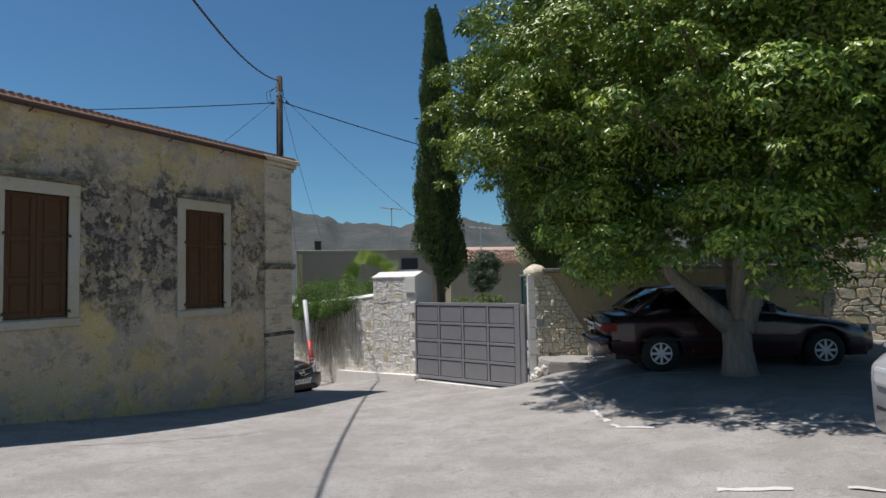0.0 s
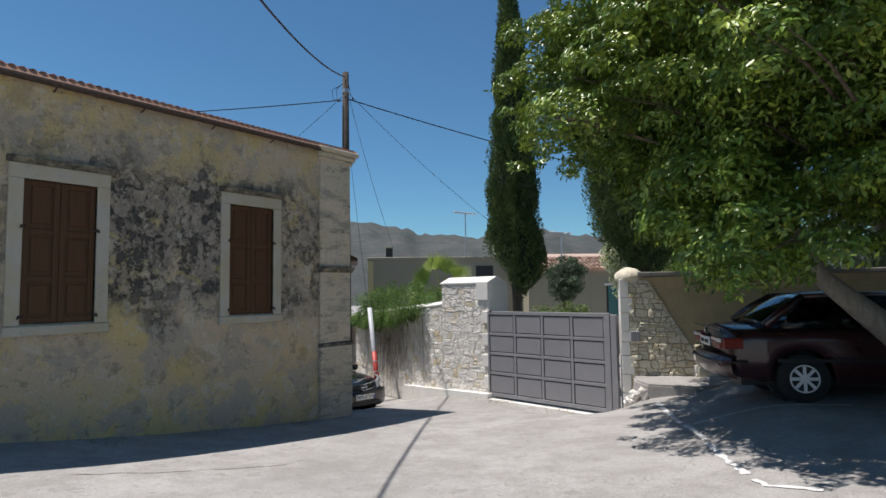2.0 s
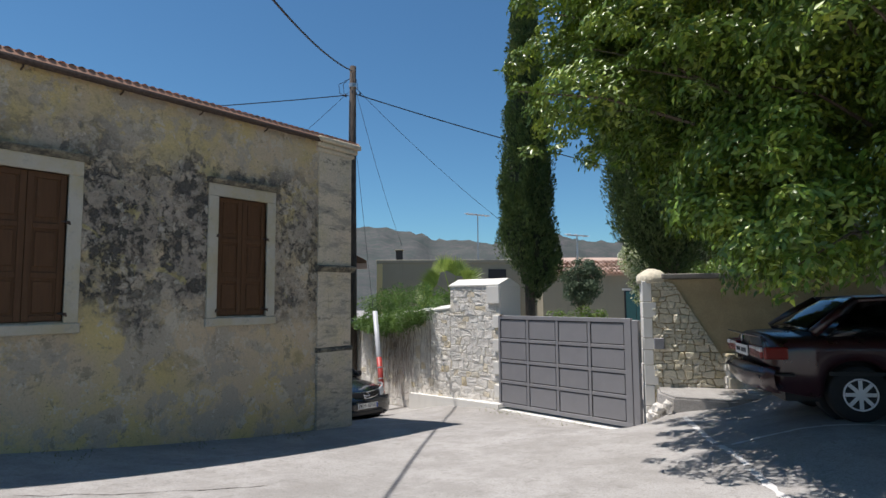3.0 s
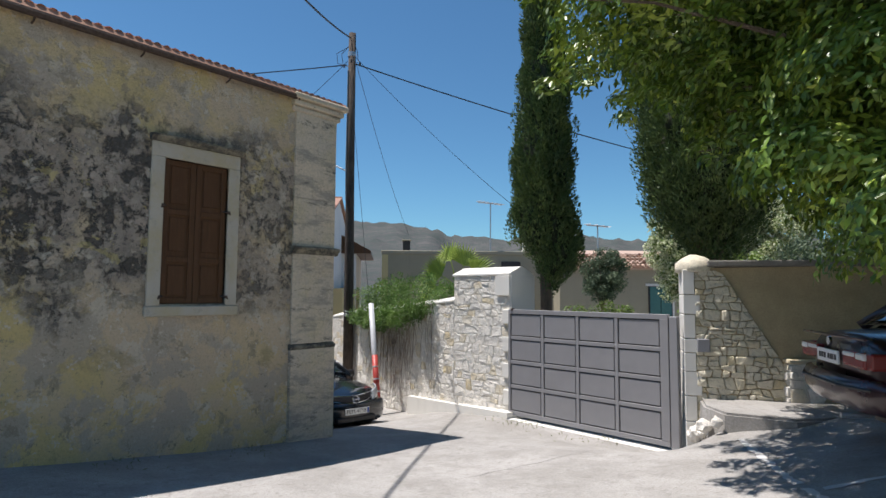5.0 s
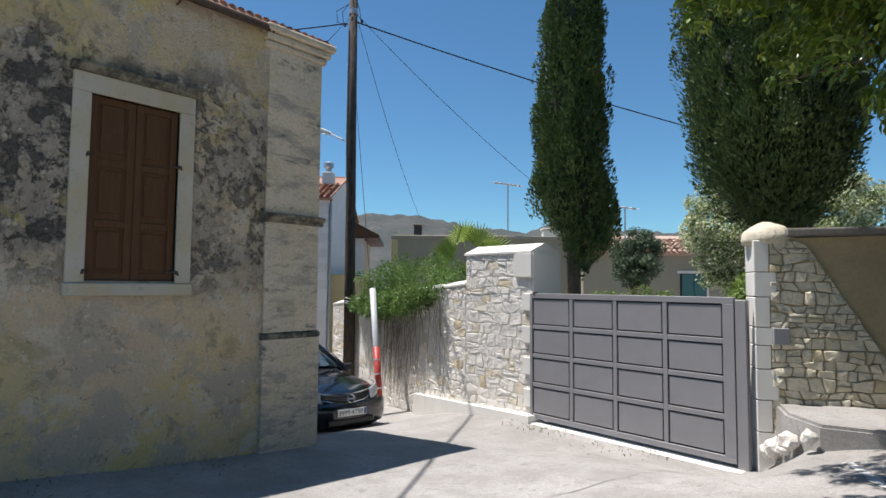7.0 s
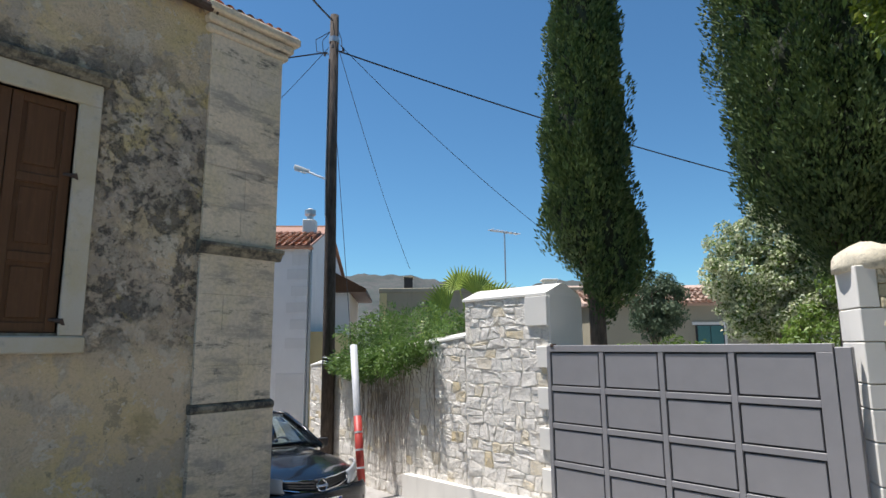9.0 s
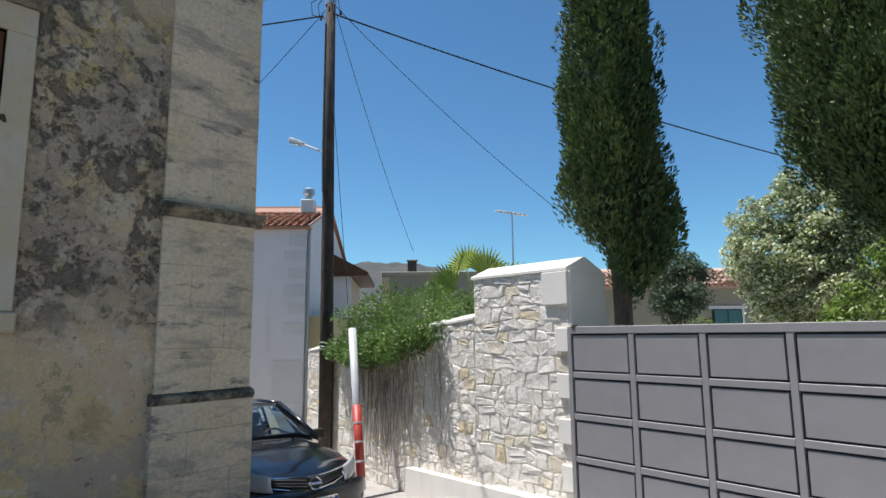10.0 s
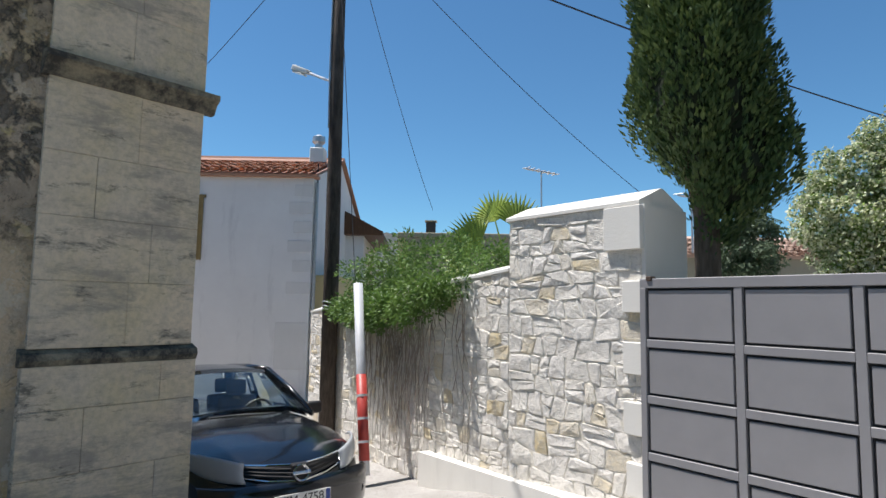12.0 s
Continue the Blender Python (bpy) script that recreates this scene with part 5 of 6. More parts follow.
def build_cypress(x, y, z, height, radius, foot, seed, count, label, skew=0.0, low=0.35, slim=False):
    tree = thing("cypress_tree", pose(x, y, z), label, "tree", "cypresses behind the gate")
    rng = np.random.default_rng(seed)
    part("trunk", tube([(0, 0, 0), (0.02, 0, foot * 0.6), (0, 0.02, foot + 0.8), (0, 0, height * 0.8)], [0.17 * radius / 0.8 + 0.03, 0.13 * radius / 0.8 + 0.02, 0.11, 0.03], 10), BARK_CYP, tree, smooth=True)

    def girth(h, a):
        u = min(1.0, (h - foot + skew * math.cos(a)) / (height - foot))
        g = min(1.0, (u / low) ** 0.55 if u > 0 else 0)
        g *= max(0.0, 1 - u) ** 0.60 * 1.10 if slim else (1 - max(0, (u - 0.35) / 0.66) ** 1.35) ** 0.8
        lump = 1 + 0.20 * noise.noise(Vector((2.1 * math.cos(a), 2.1 * math.sin(a), h * 0.8 + seed))) + 0.36 * noise.noise(Vector((4.5 * math.cos(a), 4.5 * math.sin(a), h * 1.9)))
        return radius * g * lump

    # dark closed core; its colour stands in for shade inside the crown
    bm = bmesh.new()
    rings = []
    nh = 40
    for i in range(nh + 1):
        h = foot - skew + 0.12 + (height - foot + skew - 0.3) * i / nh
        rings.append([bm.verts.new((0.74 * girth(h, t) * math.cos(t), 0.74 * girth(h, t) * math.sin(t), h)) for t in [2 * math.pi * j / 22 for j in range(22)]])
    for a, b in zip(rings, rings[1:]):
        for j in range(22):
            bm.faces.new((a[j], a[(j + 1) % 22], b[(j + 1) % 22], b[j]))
    part("inner_mass", bm, LEAF_CYPRESS_SHADE, tree)
    # plumes: upright sprays, each standing a little proud or sunk
    P, A, F = [], [], []
    for _ in range(count):
        h = foot - skew + (height - foot + skew) * (rng.uniform(0, 1) ** 1.1) * 0.985
        a = rng.uniform(0, 2 * math.pi)
        if h < foot - skew * math.cos(a):
            continue
        g = girth(h, a) * rng.uniform(0.76, 1.03)
        c = np.array([g * math.cos(a), g * math.sin(a), h])
        k = 170
        grow = rng.uniform(0.7, 1.3)
        sw, sh = (0.085 + 0.05 * radius) * grow, (0.24 + 0.14 * radius) * grow
        d = rng.normal(size=(k, 3))
        unit = d / np.linalg.norm(d, axis=1)[:, None]
        d = unit * rng.uniform(0.4, 1.0, size=(k, 1)) ** 0.4 * np.array([sw, sw, sh])
        d[:, :2] *= np.clip(1.0 - 0.7 * d[:, 2:3] / sh, 0.15, 1.3)
        o = np.array([math.cos(a), math.sin(a), 0])
        lean = rng.uniform(0.05, 0.35)
        P.append(c + d + o * np.clip(d[:, 2:3], -0.2, 0.2) * lean)
        A.append(o * 0.6 + np.array([0, 0, 1.0]) + d * np.array([4, 4, 0]) + rng.normal(size=(k, 3)) * 0.35)
        F.append(unit * np.array([1, 1, 0.8]) + o * 0.5 + np.array([0, 0, 0.35]))
    P, A, F = np.concatenate(P), np.concatenate(A), np.concatenate(F)
    ob = new("crown", leaf_mesh("crown", P, A, rng.uniform(0.04, 0.085, size=len(P)), 0.40, LEAF_CYPRESS, 0.15, rng, F))
    ob.parent = tree
    br = bmesh.new()
    for i in range(16 if radius > 1 else 5):
        a = rng.uniform(0, 2 * math.pi)
        join(br, tube([(0, 0, foot * 0.8 + 0.05 * i), (0.35 * radius * math.cos(a), 0.35 * radius * math.sin(a), foot + 0.5), (0.7 * radius * math.cos(a), 0.7 * radius * math.sin(a), foot + 1.4)], [0.05, 0.035, 0.015], 6))
    part("branches", br, BARK_CYP, tree)


build_cypress(-7.28, 14.22, -0.8, 9.85, 0.58, 2.80, 3, 700, "tall slender dark green cypress behind the pier", skew=0.34, low=0.07, slim=True)
build_cypress(-4.45, 14.95, -0.6, 11.2, 1.12, 2.8, 8, 1150, "massive dark cypress with bare lower branches", low=0.14)


def build_bush(name, label, at, blobs, leaf, per, size, wide, seed, category="bush", trunk=None, extra=None):
    rng = np.random.default_rng(seed)
    ob = thing(name, pose(*at), label, category)
    C, R = [], []
    for bx, by, bz, r in blobs:
        for _ in range(int(70 * r * r) + 14):
            d = rng.normal(size=3)
            d /= np.linalg.norm(d)
            C.append(np.array([bx, by, bz]) + d * r * rng.uniform(0.55, 1.0) * (1 + 0.25 * noise.noise(Vector(d * 3 + np.array([seed, 0, 0])))))
            R.append(rng.uniform(0.14, 0.27) * max(0.8, r))
    mid = np.mean(np.array([b[:3] for b in blobs]), axis=0)
    faces = []
    P, A = clumps(rng, C, R, per, mid, faces=faces)
    cr = new("foliage", leaf_mesh("foliage", P, A, rng.uniform(size * 0.7, size * 1.3, size=len(P)), wide, leaf, 0.2, rng, np.concatenate(faces)))
    cr.parent = ob
    if extra:
        pick = rng.random(len(P)) < extra[1]
        c2 = new("blossom", leaf_mesh("blossom", P[pick] + A[pick] * 0.05, A[pick] + rng.normal(size=A[pick].shape) * 0.6, rng.uniform(size * 0.7, size * 1.25, size=int(pick.sum())), 0.8, extra[0], 0.2, rng))
        c2.parent = ob
    if trunk:
        part("trunk", tube([(0, 0, 0), (0.02, 0.01, trunk[1] * 0.5), (0, 0, trunk[1])], [trunk[0], trunk[0] * 0.8, trunk[0] * 0.6], 8), BARK_CYP, ob, smooth=True)
        for i in range(5):
            a = i * 1.26
            part("branch", tube([(0, 0, trunk[1] * 0.8), (0.25 * math.cos(a), 0.25 * math.sin(a), trunk[1] + 0.3), (0.5 * math.cos(a), 0.5 * math.sin(a), trunk[1] + 0.8)], [trunk[0] * 0.5, trunk[0] * 0.3, 0.008], 6), BARK_CYP, ob)
    return ob


build_bush("small_tree", "small round dark green tree behind the gate", (-8.45, 19.4, -0.6), [(0, 0, 2.5, 0.5), (0, 0, 2.25, 0.42), (0.25, 0.1, 2.75, 0.40), (-0.25, 0, 2.6, 0.38), (0.05, 0.1, 3.05, 0.28), (0.3, -0.1, 2.3, 0.36)], LEAF_OLIVE, 700, 0.07, 0.42, 21, "tree", (0.05, 2.0))
build_bush("flowering_shrub", "large shrub covered in cream blossom", (-6.75, 22.6, -0.6), [(0, 0, 2.7, 1.2), (0.6, 0.2, 3.9, 1.05), (-0.65, -0.3, 3.4, 0.95), (1.2, 0.3, 3.0, 1.2), (0.3, 0.2, 5.0, 0.65), (1.9, 0.5, 4.0, 1.1), (-0.45, -0.2, 4.4, 0.6)], LEAF_LIGHT, 420, 0.075, 0.45, 22, "bush", (0.08, 1.2), (LEAF_BLOSSOM, 1.0))
build_bush("lemon_tree", "bright yellow-green citrus tree in the garden", (-5.0, 17.6, -0.6), [(0, 0, 1.9, 0.6), (0.5, 0.35, 2.3, 0.6), (-0.35, -0.2, 1.7, 0.45), (0.9, 0.8, 1.9, 0.6), (0.3, 0.3, 2.7, 0.4)], LEAF_LIGHT, 380, 0.085, 0.42, 23, "tree", (0.06, 1.2))
build_bush("green_bush", "low bright green bush by the cypress foot", (-7.75, 16.6, -0.6), [(0, 0, 1.45, 0.35), (0.5, 0.3, 1.5, 0.35), (-0.4, -0.2, 1.3, 0.3), (0.9, 0.5, 1.4, 0.3)], LEAF_LIGHT, 420, 0.07, 0.45, 24)
build_bush("hedge_tree", "leafy green tree behind the parking wall", (-1.9, 20.6, 0.0), [(0, 0, 2.4, 1.2), (1.2, 0.9, 2.9, 1.2), (-1.0, -0.9, 2.2, 1.0), (2.4, 1.9, 2.6, 1.3), (0.6, 0.5, 3.6, 0.9), (3.6, 2.9, 3.0, 1.4), (-1.7, -1.6, 1.9, 0.8)], LEAF_OLIVE, 240, 0.10, 0.45, 25, "tree", (0.14, 1.6))


def build_palm():
    palm = thing("fan_palm", pose(-10.95, 16.1, -0.9), "young fan palm with bright pleated leaves behind the wall", "palm")
    rng = random.Random(4)
    part("trunk", tube([(0, 0, 0), (0, 0, 1.4), (0.02, 0, 2.55)], [0.15, 0.13, 0.10], 10), BARK_CYP, palm)
    for lean, turn in ((-0.95, 0.3), (-0.35, -0.35), (0.30, 0.15), (0.95, -0.2), (1.75, 0.4), (-1.7, -0.3)):
        nrm = Vector((0.62 + turn, -0.75 + turn * 0.5, 0.25 + rng.uniform(-0.1, 0.3)))
        nrm.normalize()
        flat = Vector((0, 0, 1)).cross(nrm).normalized()
        up0 = nrm.cross(flat).normalized()
        dirv = (up0 * math.cos(lean) + flat * math.sin(lean)).normalized()
        st = 0.45 + 0.30 * rng.random()
        hub = Vector((0.02, 0, 2.5)) + dirv * st + nrm * rng.uniform(-0.2, 0.2)
        fr = part("frond", tube([(0.02, 0, 2.45), Vector((0.02, 0, 2.5)).lerp(hub, 0.6), hub], [0.018, 0.014, 0.01], 6), LEAF_PALM, palm)
        side = dirv.cross(nrm).normalized()
        up = nrm
        bm = bmesh.new()
        n = 19
        for j in range(n):
            a = -1.25 + 2.5 * j / (n - 1)
            d = (dirv * math.cos(a) + side * math.sin(a)).normalized()
            L = (0.66 - 0.08 * abs(a)) * rng.uniform(0.9, 1.05)
            q = d.cross(up).normalized()
            tip = hub + d * L + Vector((0, 0, -0.08 * abs(a))) + up * 0.02
            m1, m2 = hub + d * L * 0.6 + q * 0.030, hub + d * L * 0.6 - q * 0.030
            mm = hub + d * L * 0.6 + up * 0.018
            vs = [bm.verts.new(c) for c in (hub, m1, mm, m2, tip)]
            for f in ((0, 1, 2), (0, 2, 3), (1, 4, 2), (2, 4, 3)):
                bm.faces.new([vs[k] for k in f])
        part("blade", bm, LEAF_PALM, fr)


build_palm()


def build_vine():
    """The creeper hanging over the garden wall; local x runs along the wall, -y is behind it."""
    m = along(A1, A2)
    vine = thing("wall_creeper", m, "green creeper spilling over the wall with dry hanging stems", "climbing plant")
    rng = np.random.default_rng(31)
    C, R = [], []
    for _ in range(430):
        s = rng.uniform(0.75, 4.2)
        mid = 1 - abs((s - 2.4) / 2.0) ** 2
        t = rng.uniform(0, 1)
        top = 1.22 - 0.09 * s
        if t < 0.5:
            p = (s, rng.uniform(-0.75, 0.18), top + rng.uniform(0.05, 0.16 + 0.62 * max(0, mid)))
        else:
            p = (s, rng.uniform(0.03, 0.26), top - rng.uniform(-0.1, 0.10 + 0.62 * max(0, mid)) * (0.5 + 0.5 * noise.noise(Vector((s * 2, 0, 0)))))
        C.append(np.array(p))
        R.append(rng.uniform(0.10, 0.22))
    P, A = clumps(rng, C, R, 420, np.array([2.2, -0.4, 0.9]), 0.35)
    ob = new("leaves", leaf_mesh("leaves", P, A, rng.uniform(0.035, 0.07, size=len(P)), 0.5, LEAF_VINE, 0.2, rng))
    ob.parent = vine
    sp = bmesh.new()
    for i in range(14):
        s = rng.uniform(1.0, 3.4)
        h = rng.uniform(0.25, 0.6)
        lean = rng.uniform(-0.35, 0.35)
        join(sp, tube([(s, -0.3, 1.1), (s + lean * 0.5, -0.25, 1.35 + h * 0.5), (s + lean, -0.2, 1.35 + h)], [0.006, 0.005, 0.003], 4))
    tagged(part("shoots", sp, LEAF_VINE, vine), kind="stuff")
    tips = []
    for i in range(60):
        s = rng.uniform(0.9, 3.6)
        tips.append(np.array([s, rng.uniform(-0.5, 0.0), 1.35 + rng.uniform(0.1, 0.5) * max(0.2, 1 - abs(s - 2.2) / 1.8)]))
    P, A = clumps(rng, tips, [0.07] * 60, 900, np.array([2.2, -0.4, 0.9]), 0.0)
    ob = new("shoot_leaves", leaf_mesh("shoot_leaves", P, A, rng.uniform(0.025, 0.045, size=len(P)), 0.5, LEAF_VINE, 0.2, rng))
    ob.parent = vine
    stems = bmesh.new()
    for i in range(110):
        s = rng.normal(2.15, 0.72)
        if s < 0.6 or s > 4.0:
            continue
        z0 = 0.9 - 0.09 * s + rng.uniform(-0.2, 0.2)
        z1 = max(-1.05, z0 - abs(rng.normal(1.3, 0.6)))
        pts = [(s, 0.10, z0)]
        nseg = 5
        for k in range(1, nseg + 1):
            f = k / nseg
            s += rng.normal(0, 0.065)
            pts.append((s, 0.075 + 0.03 * rng.random(), z0 + (z1 - z0) * f))
        join(stems, tube(pts, [0.006, 0.005, 0.005, 0.004, 0.003, 0.002], 4, False))
    tagged(part("dry_stem_tangle", stems, LEAF_DRY, vine, "grey-brown dry hanging stems"), kind="stuff")


build_vine()

# ---- white house in the alley ----
def tile_mesh(length=0.36, r=0.085):
    bm = bmesh.new()
    rows = []
    for i in range(4):
        u = i / 3
        rr = r * (1.0 - 0.14 * u)
        rows.append([bm.verts.new((u * length, rr * math.cos(a), rr * math.sin(a) * 0.85)) for a in [math.pi * j / 7 for j in range(8)]])
    for a, b in zip(rows, rows[1:]):
        for j in range(7):
            bm.faces.new((a[j], a[j + 1], b[j + 1], b[j]))
    bmesh.ops.solidify(bm, geom=bm.faces[:], thickness=0.014)
    return mesh_of("roof_tile", bm, TILE, True)


TILE_MESH = tile_mesh()
SMALL_TILE_MESH = tile_mesh(0.36, 0.05)
OLD_TILE_MESH = TILE_MESH.copy()
OLD_TILE_MESH.materials[0] = TILE_OLD


def lay_tiles(roof, origin, ncols, nrows, pitch_deg, run=0.31, step=0.195, seed=1, mesh=None):
    """Rows of barrel tiles going up from an eave; origin's x runs along the eave, y goes inward and up."""
    rng = random.Random(seed)
    for i in range(ncols):
        for j in range(nrows):
            ob = new("roof_tile", mesh or TILE_MESH)
            ob.parent = roof
            c, s = math.cos(radians(pitch_deg)), math.sin(radians(pitch_deg))
            ob.matrix_basis = origin @ pose(i * step, j * run * c, j * run * s + 0.012 * (j % 2), 0, 0, 90 + rng.uniform(-2, 2)) @ pose(0, 0, 0, 0, -pitch_deg + 3, rng.uniform(-1, 1))


QUOIN_GREY = make_roughcast("grey_quoin_stone", (0.69, 0.67, 0.645), (0.56, 0.54, 0.52))


def build_white_house():
    c = Vector((-16.73, 16.46, 0))
    m = pose(c.x, c.y, 0, 0, 0, math.degrees(math.atan2(0.676, 0.737)))
    # local x runs along the front towards the corner (ending at 0), y goes back
    h = thing("white_house", m, "white rendered village house with a low tiled roof", "house")
    part("wall", box(-8.0, 0.0, -2.5, 0.0, 7.0, 3.78), WHITE_RENDER, h)
    for i, z in enumerate((3.35, 2.95, 2.5, 2.05, 1.6, 1.1)):
        part("quoin", box(-0.42 - 0.12 * (i % 2), -0.012, z, 0.012, 0.25, z + 0.27, 0.006), QUOIN_GREY, h)
    part("old_patch", box(-0.75, -0.01, -0.6, -0.02, 0.1, 0.45, 0.01), QUOIN_GREY, h)
    wood = plain("ochre_shutter_wood", (0.25, 0.165, 0.055), 0.6, 0, 0.2, 8)
    win = part("window", box(-3.60, -0.02, 1.84, -2.52, 0.05, 3.28), wood, h, "ochre-brown window with closed shutters")
    part("frame", box(-3.65, -0.04, 3.28, -2.47, 0.02, 3.35), wood, win)
    for x in (-3.60, -2.58):
        part("frame", box(x, -0.035, 1.84, x + 0.06, 0.02, 3.28), wood, win)
    for i in range(11):
        part("slat", box(-3.52, -0.032, 1.90 + 0.122 * i, -2.60, 0.0, 1.99 + 0.122 * i, 0.006), wood, win)
    roof = part("roof", prism([(-8.2, 3.78), (0.12, 3.78), (0.12, 3.84), (-8.2, 3.84)], 0.3, pose(0, -0.14, 0)), TILE, h, "terracotta tiled roof with a wavy eave")
    deck = box(-8.2, 0, 0, 0.10, 3.9, 0.05)
    part("deck", deck, TILE, roof, at=pose(0, -0.1, 3.82, 19, 0, 0))
    deck = box(-8.2, 0, 0, 0.10, 3.9, 0.05)
    part("deck", deck, TILE, roof, at=pose(-8.1, 7.1, 3.82, 19, 0, 180))
    lay_tiles(roof, pose(-5.3, -0.22, 3.88), 28, 7, 19, seed=2)
    gab = prism([(0, 3.78), (7.0, 3.78), (3.5, 4.98)], 0.2, pose(0, 0, 0, 0, 0, 90) @ pose(0, 0.0, 0))
    part("gable", gab, WHITE_RENDER, h)
    ch = part("chimney", box(-0.52, 1.7, 3.6, -0.14, 2.1, 4.98, 0.02), LIMEWASH, h, "white chimney with a steel cowl")
    part("cowl", tube([(-0.33, 1.9, 4.98), (-0.33, 1.9, 5.1), (-0.33, 1.9, 5.16), (-0.33, 1.9, 5.30), (-0.33, 1.9, 5.36)], [0.10, 0.10, 0.17, 0.17, 0.05], 14), STEEL, ch)
    part("conduit", tube([(0.03, 0.3, 4.2), (0.03, 0.35, 2.5), (0.03, 0.3, 1.4)], 0.02, 6), WIRE, h)
    part("downpipe", tube([(0.06, 0.12, 3.7), (0.06, 0.12, -1.2)], 0.045, 8), STEEL, h)
    part("meter_box", box(0.0, 0.55, 0.0, 0.16, 0.85, 0.62, 0.01), IRON, h, "dark meter box")
    # cream lean-to along the side
    part("lean_to", box(0.001, 0.4, -2.5, 0.55, 6.5, 1.55), CREAM_RENDER, h, "cream rendered side wall")


build_white_house()


def build_timber_house():
    h = thing("far_house", pose(-19.6, 20.2, 0, 0, 0, 45), "pale house with a timber gable further up the alley", "house")
    part("wall", box(-4, 0, -2.5, 0.15, 5, 3.1), WHITE_RENDER, h)
    part("roof", prism([(-4.2, 3.0), (0.75, 3.0), (0.75, 3.12), (-1.9, 4.5), (-4.2, 3.12)], 5.4, pose(0, -0.3, 0)), SHUTTER, h, "brown timber gable roof")
    part("door", box(-0.5, -0.05, -1, 0.05, 0.02, 1.6), SHUTTER, h)


build_timber_house()


def antenna(at, height, label, bars=7):
    a = thing("roof_antenna", pose(*at, 0, 0, 82), label, "antenna")
    part("mast", tube([(0, 0, 0), (0, 0, height)], 0.03, 6), STEEL, a)
    part("boom", tube([(-0.75, 0, height - 0.04), (0.75, 0, height + 0.02)], 0.028, 6), STEEL, a)
    for i in range(bars):
        x = -0.7 + 1.4 * i / (bars - 1)
        part("element", tube([(x, -0.16, height), (x, 0.16, height)], 0.015, 5), STEEL, a)


def build_flat_house():
    m = pose(-18.95, 21.3, 0, 0, 0, math.degrees(math.atan2(4.5, 5.1)))
    h = thing("flat_roof_house", m, "low grey-ochre house with a flat roof behind the garden", "house")
    part("wall", box(0, 0, -3, 7.4, 6, 3.02), GREY_RENDER, h)
    part("parapet", box(-0.06, -0.06, 3.02, 7.46, 6.06, 3.18, 0.02), GREY_RENDER, h, "plain roof edge")
    part("pillar", box(-0.03, -0.05, -3, 0.22, 0.0, 3.0), CREAM_RENDER, h)
    w = part("window", box(4.95, -0.03, 2.2, 5.75, 0.05, 2.75), GATE_DARK, h, "small dark window")
    part("sill", box(4.85, -0.09, 2.12, 5.85, 0.02, 2.2), LIMEWASH, w)
    tank = thing("roof_flue", m @ pose(0.95, 1.2, 3.18), "dark square flue on the flat roof", "flue")
    part("stack", box(-0.16, -0.16, 0, 0.16, 0.16, 0.5, 0.01), GATE_DARK, tank)
    part("cap", box(-0.2, -0.2, 0.5, 0.2, 0.2, 0.55, 0.01), GREY_RENDER, tank)
    ct = thing("roof_chimney", m @ pose(6.3, 1.2, 3.18), "stubby white chimney on the flat roof", "chimney")
    part("stack", box(-0.25, -0.22, 0, 0.25, 0.22, 0.35, 0.03), LIMEWASH, ct)
    part("top", box(-0.3, -0.27, 0.35, 0.3, 0.27, 0.42, 0.02), LIMEWASH, ct)
    antenna((-15.6, 24.3, 3.02), 2.2, "long television antenna on the flat roof")


build_flat_house()


def build_tile_house():
    m = pose(-12.75, 25.0, 0, 0, 0, math.degrees(math.atan2(2.4, 2.7)))
    h = thing("garden_house", m, "ochre house with an old tiled roof behind the garden", "house")
    part("wall", box(0, 0, -3, 6.5, 5, 2.45), GREY_RENDER, h)
    roof = part("roof", prism([(-0.3, 2.4), (-0.3, 2.48), (2.4, 3.35), (5.1, 2.48), (5.1, 2.4)], 6.9, pose(-0.2, 5.0, 0, 0, 0, -90)), TILE_OLD, h, "weathered pinkish tiled roof")
    lay_tiles(roof, pose(0.0, -0.35, 2.5), 34, 7, 17, seed=5, mesh=OLD_TILE_MESH)
    w = part("window", box(3.55, -0.04, 0.4, 4.5, 0.04, 1.75), GATE_DARK, h)
    TEAL = plain("teal_shutter_paint", (0.05, 0.16, 0.15), 0.6)
    part("shutter", box(3.6, -0.07, 0.42, 4.02, -0.04, 1.72, 0.01), TEAL, w, "faded teal shutter")
    part("shutter", box(4.04, -0.07, 0.42, 4.46, -0.04, 1.72, 0.01), TEAL, w, "faded teal shutter")
    part("frame", box(3.45, -0.05, 1.75, 4.6, 0.03, 1.85), LIMEWASH, w)
    part("frame", box(4.5, -0.05, 0.35, 4.58, 0.03, 1.75), LIMEWASH, w)
    antenna((-11.4, 25.6, 2.5), 1.6, "small television antenna on the tiled roof", 4)


build_tile_house()


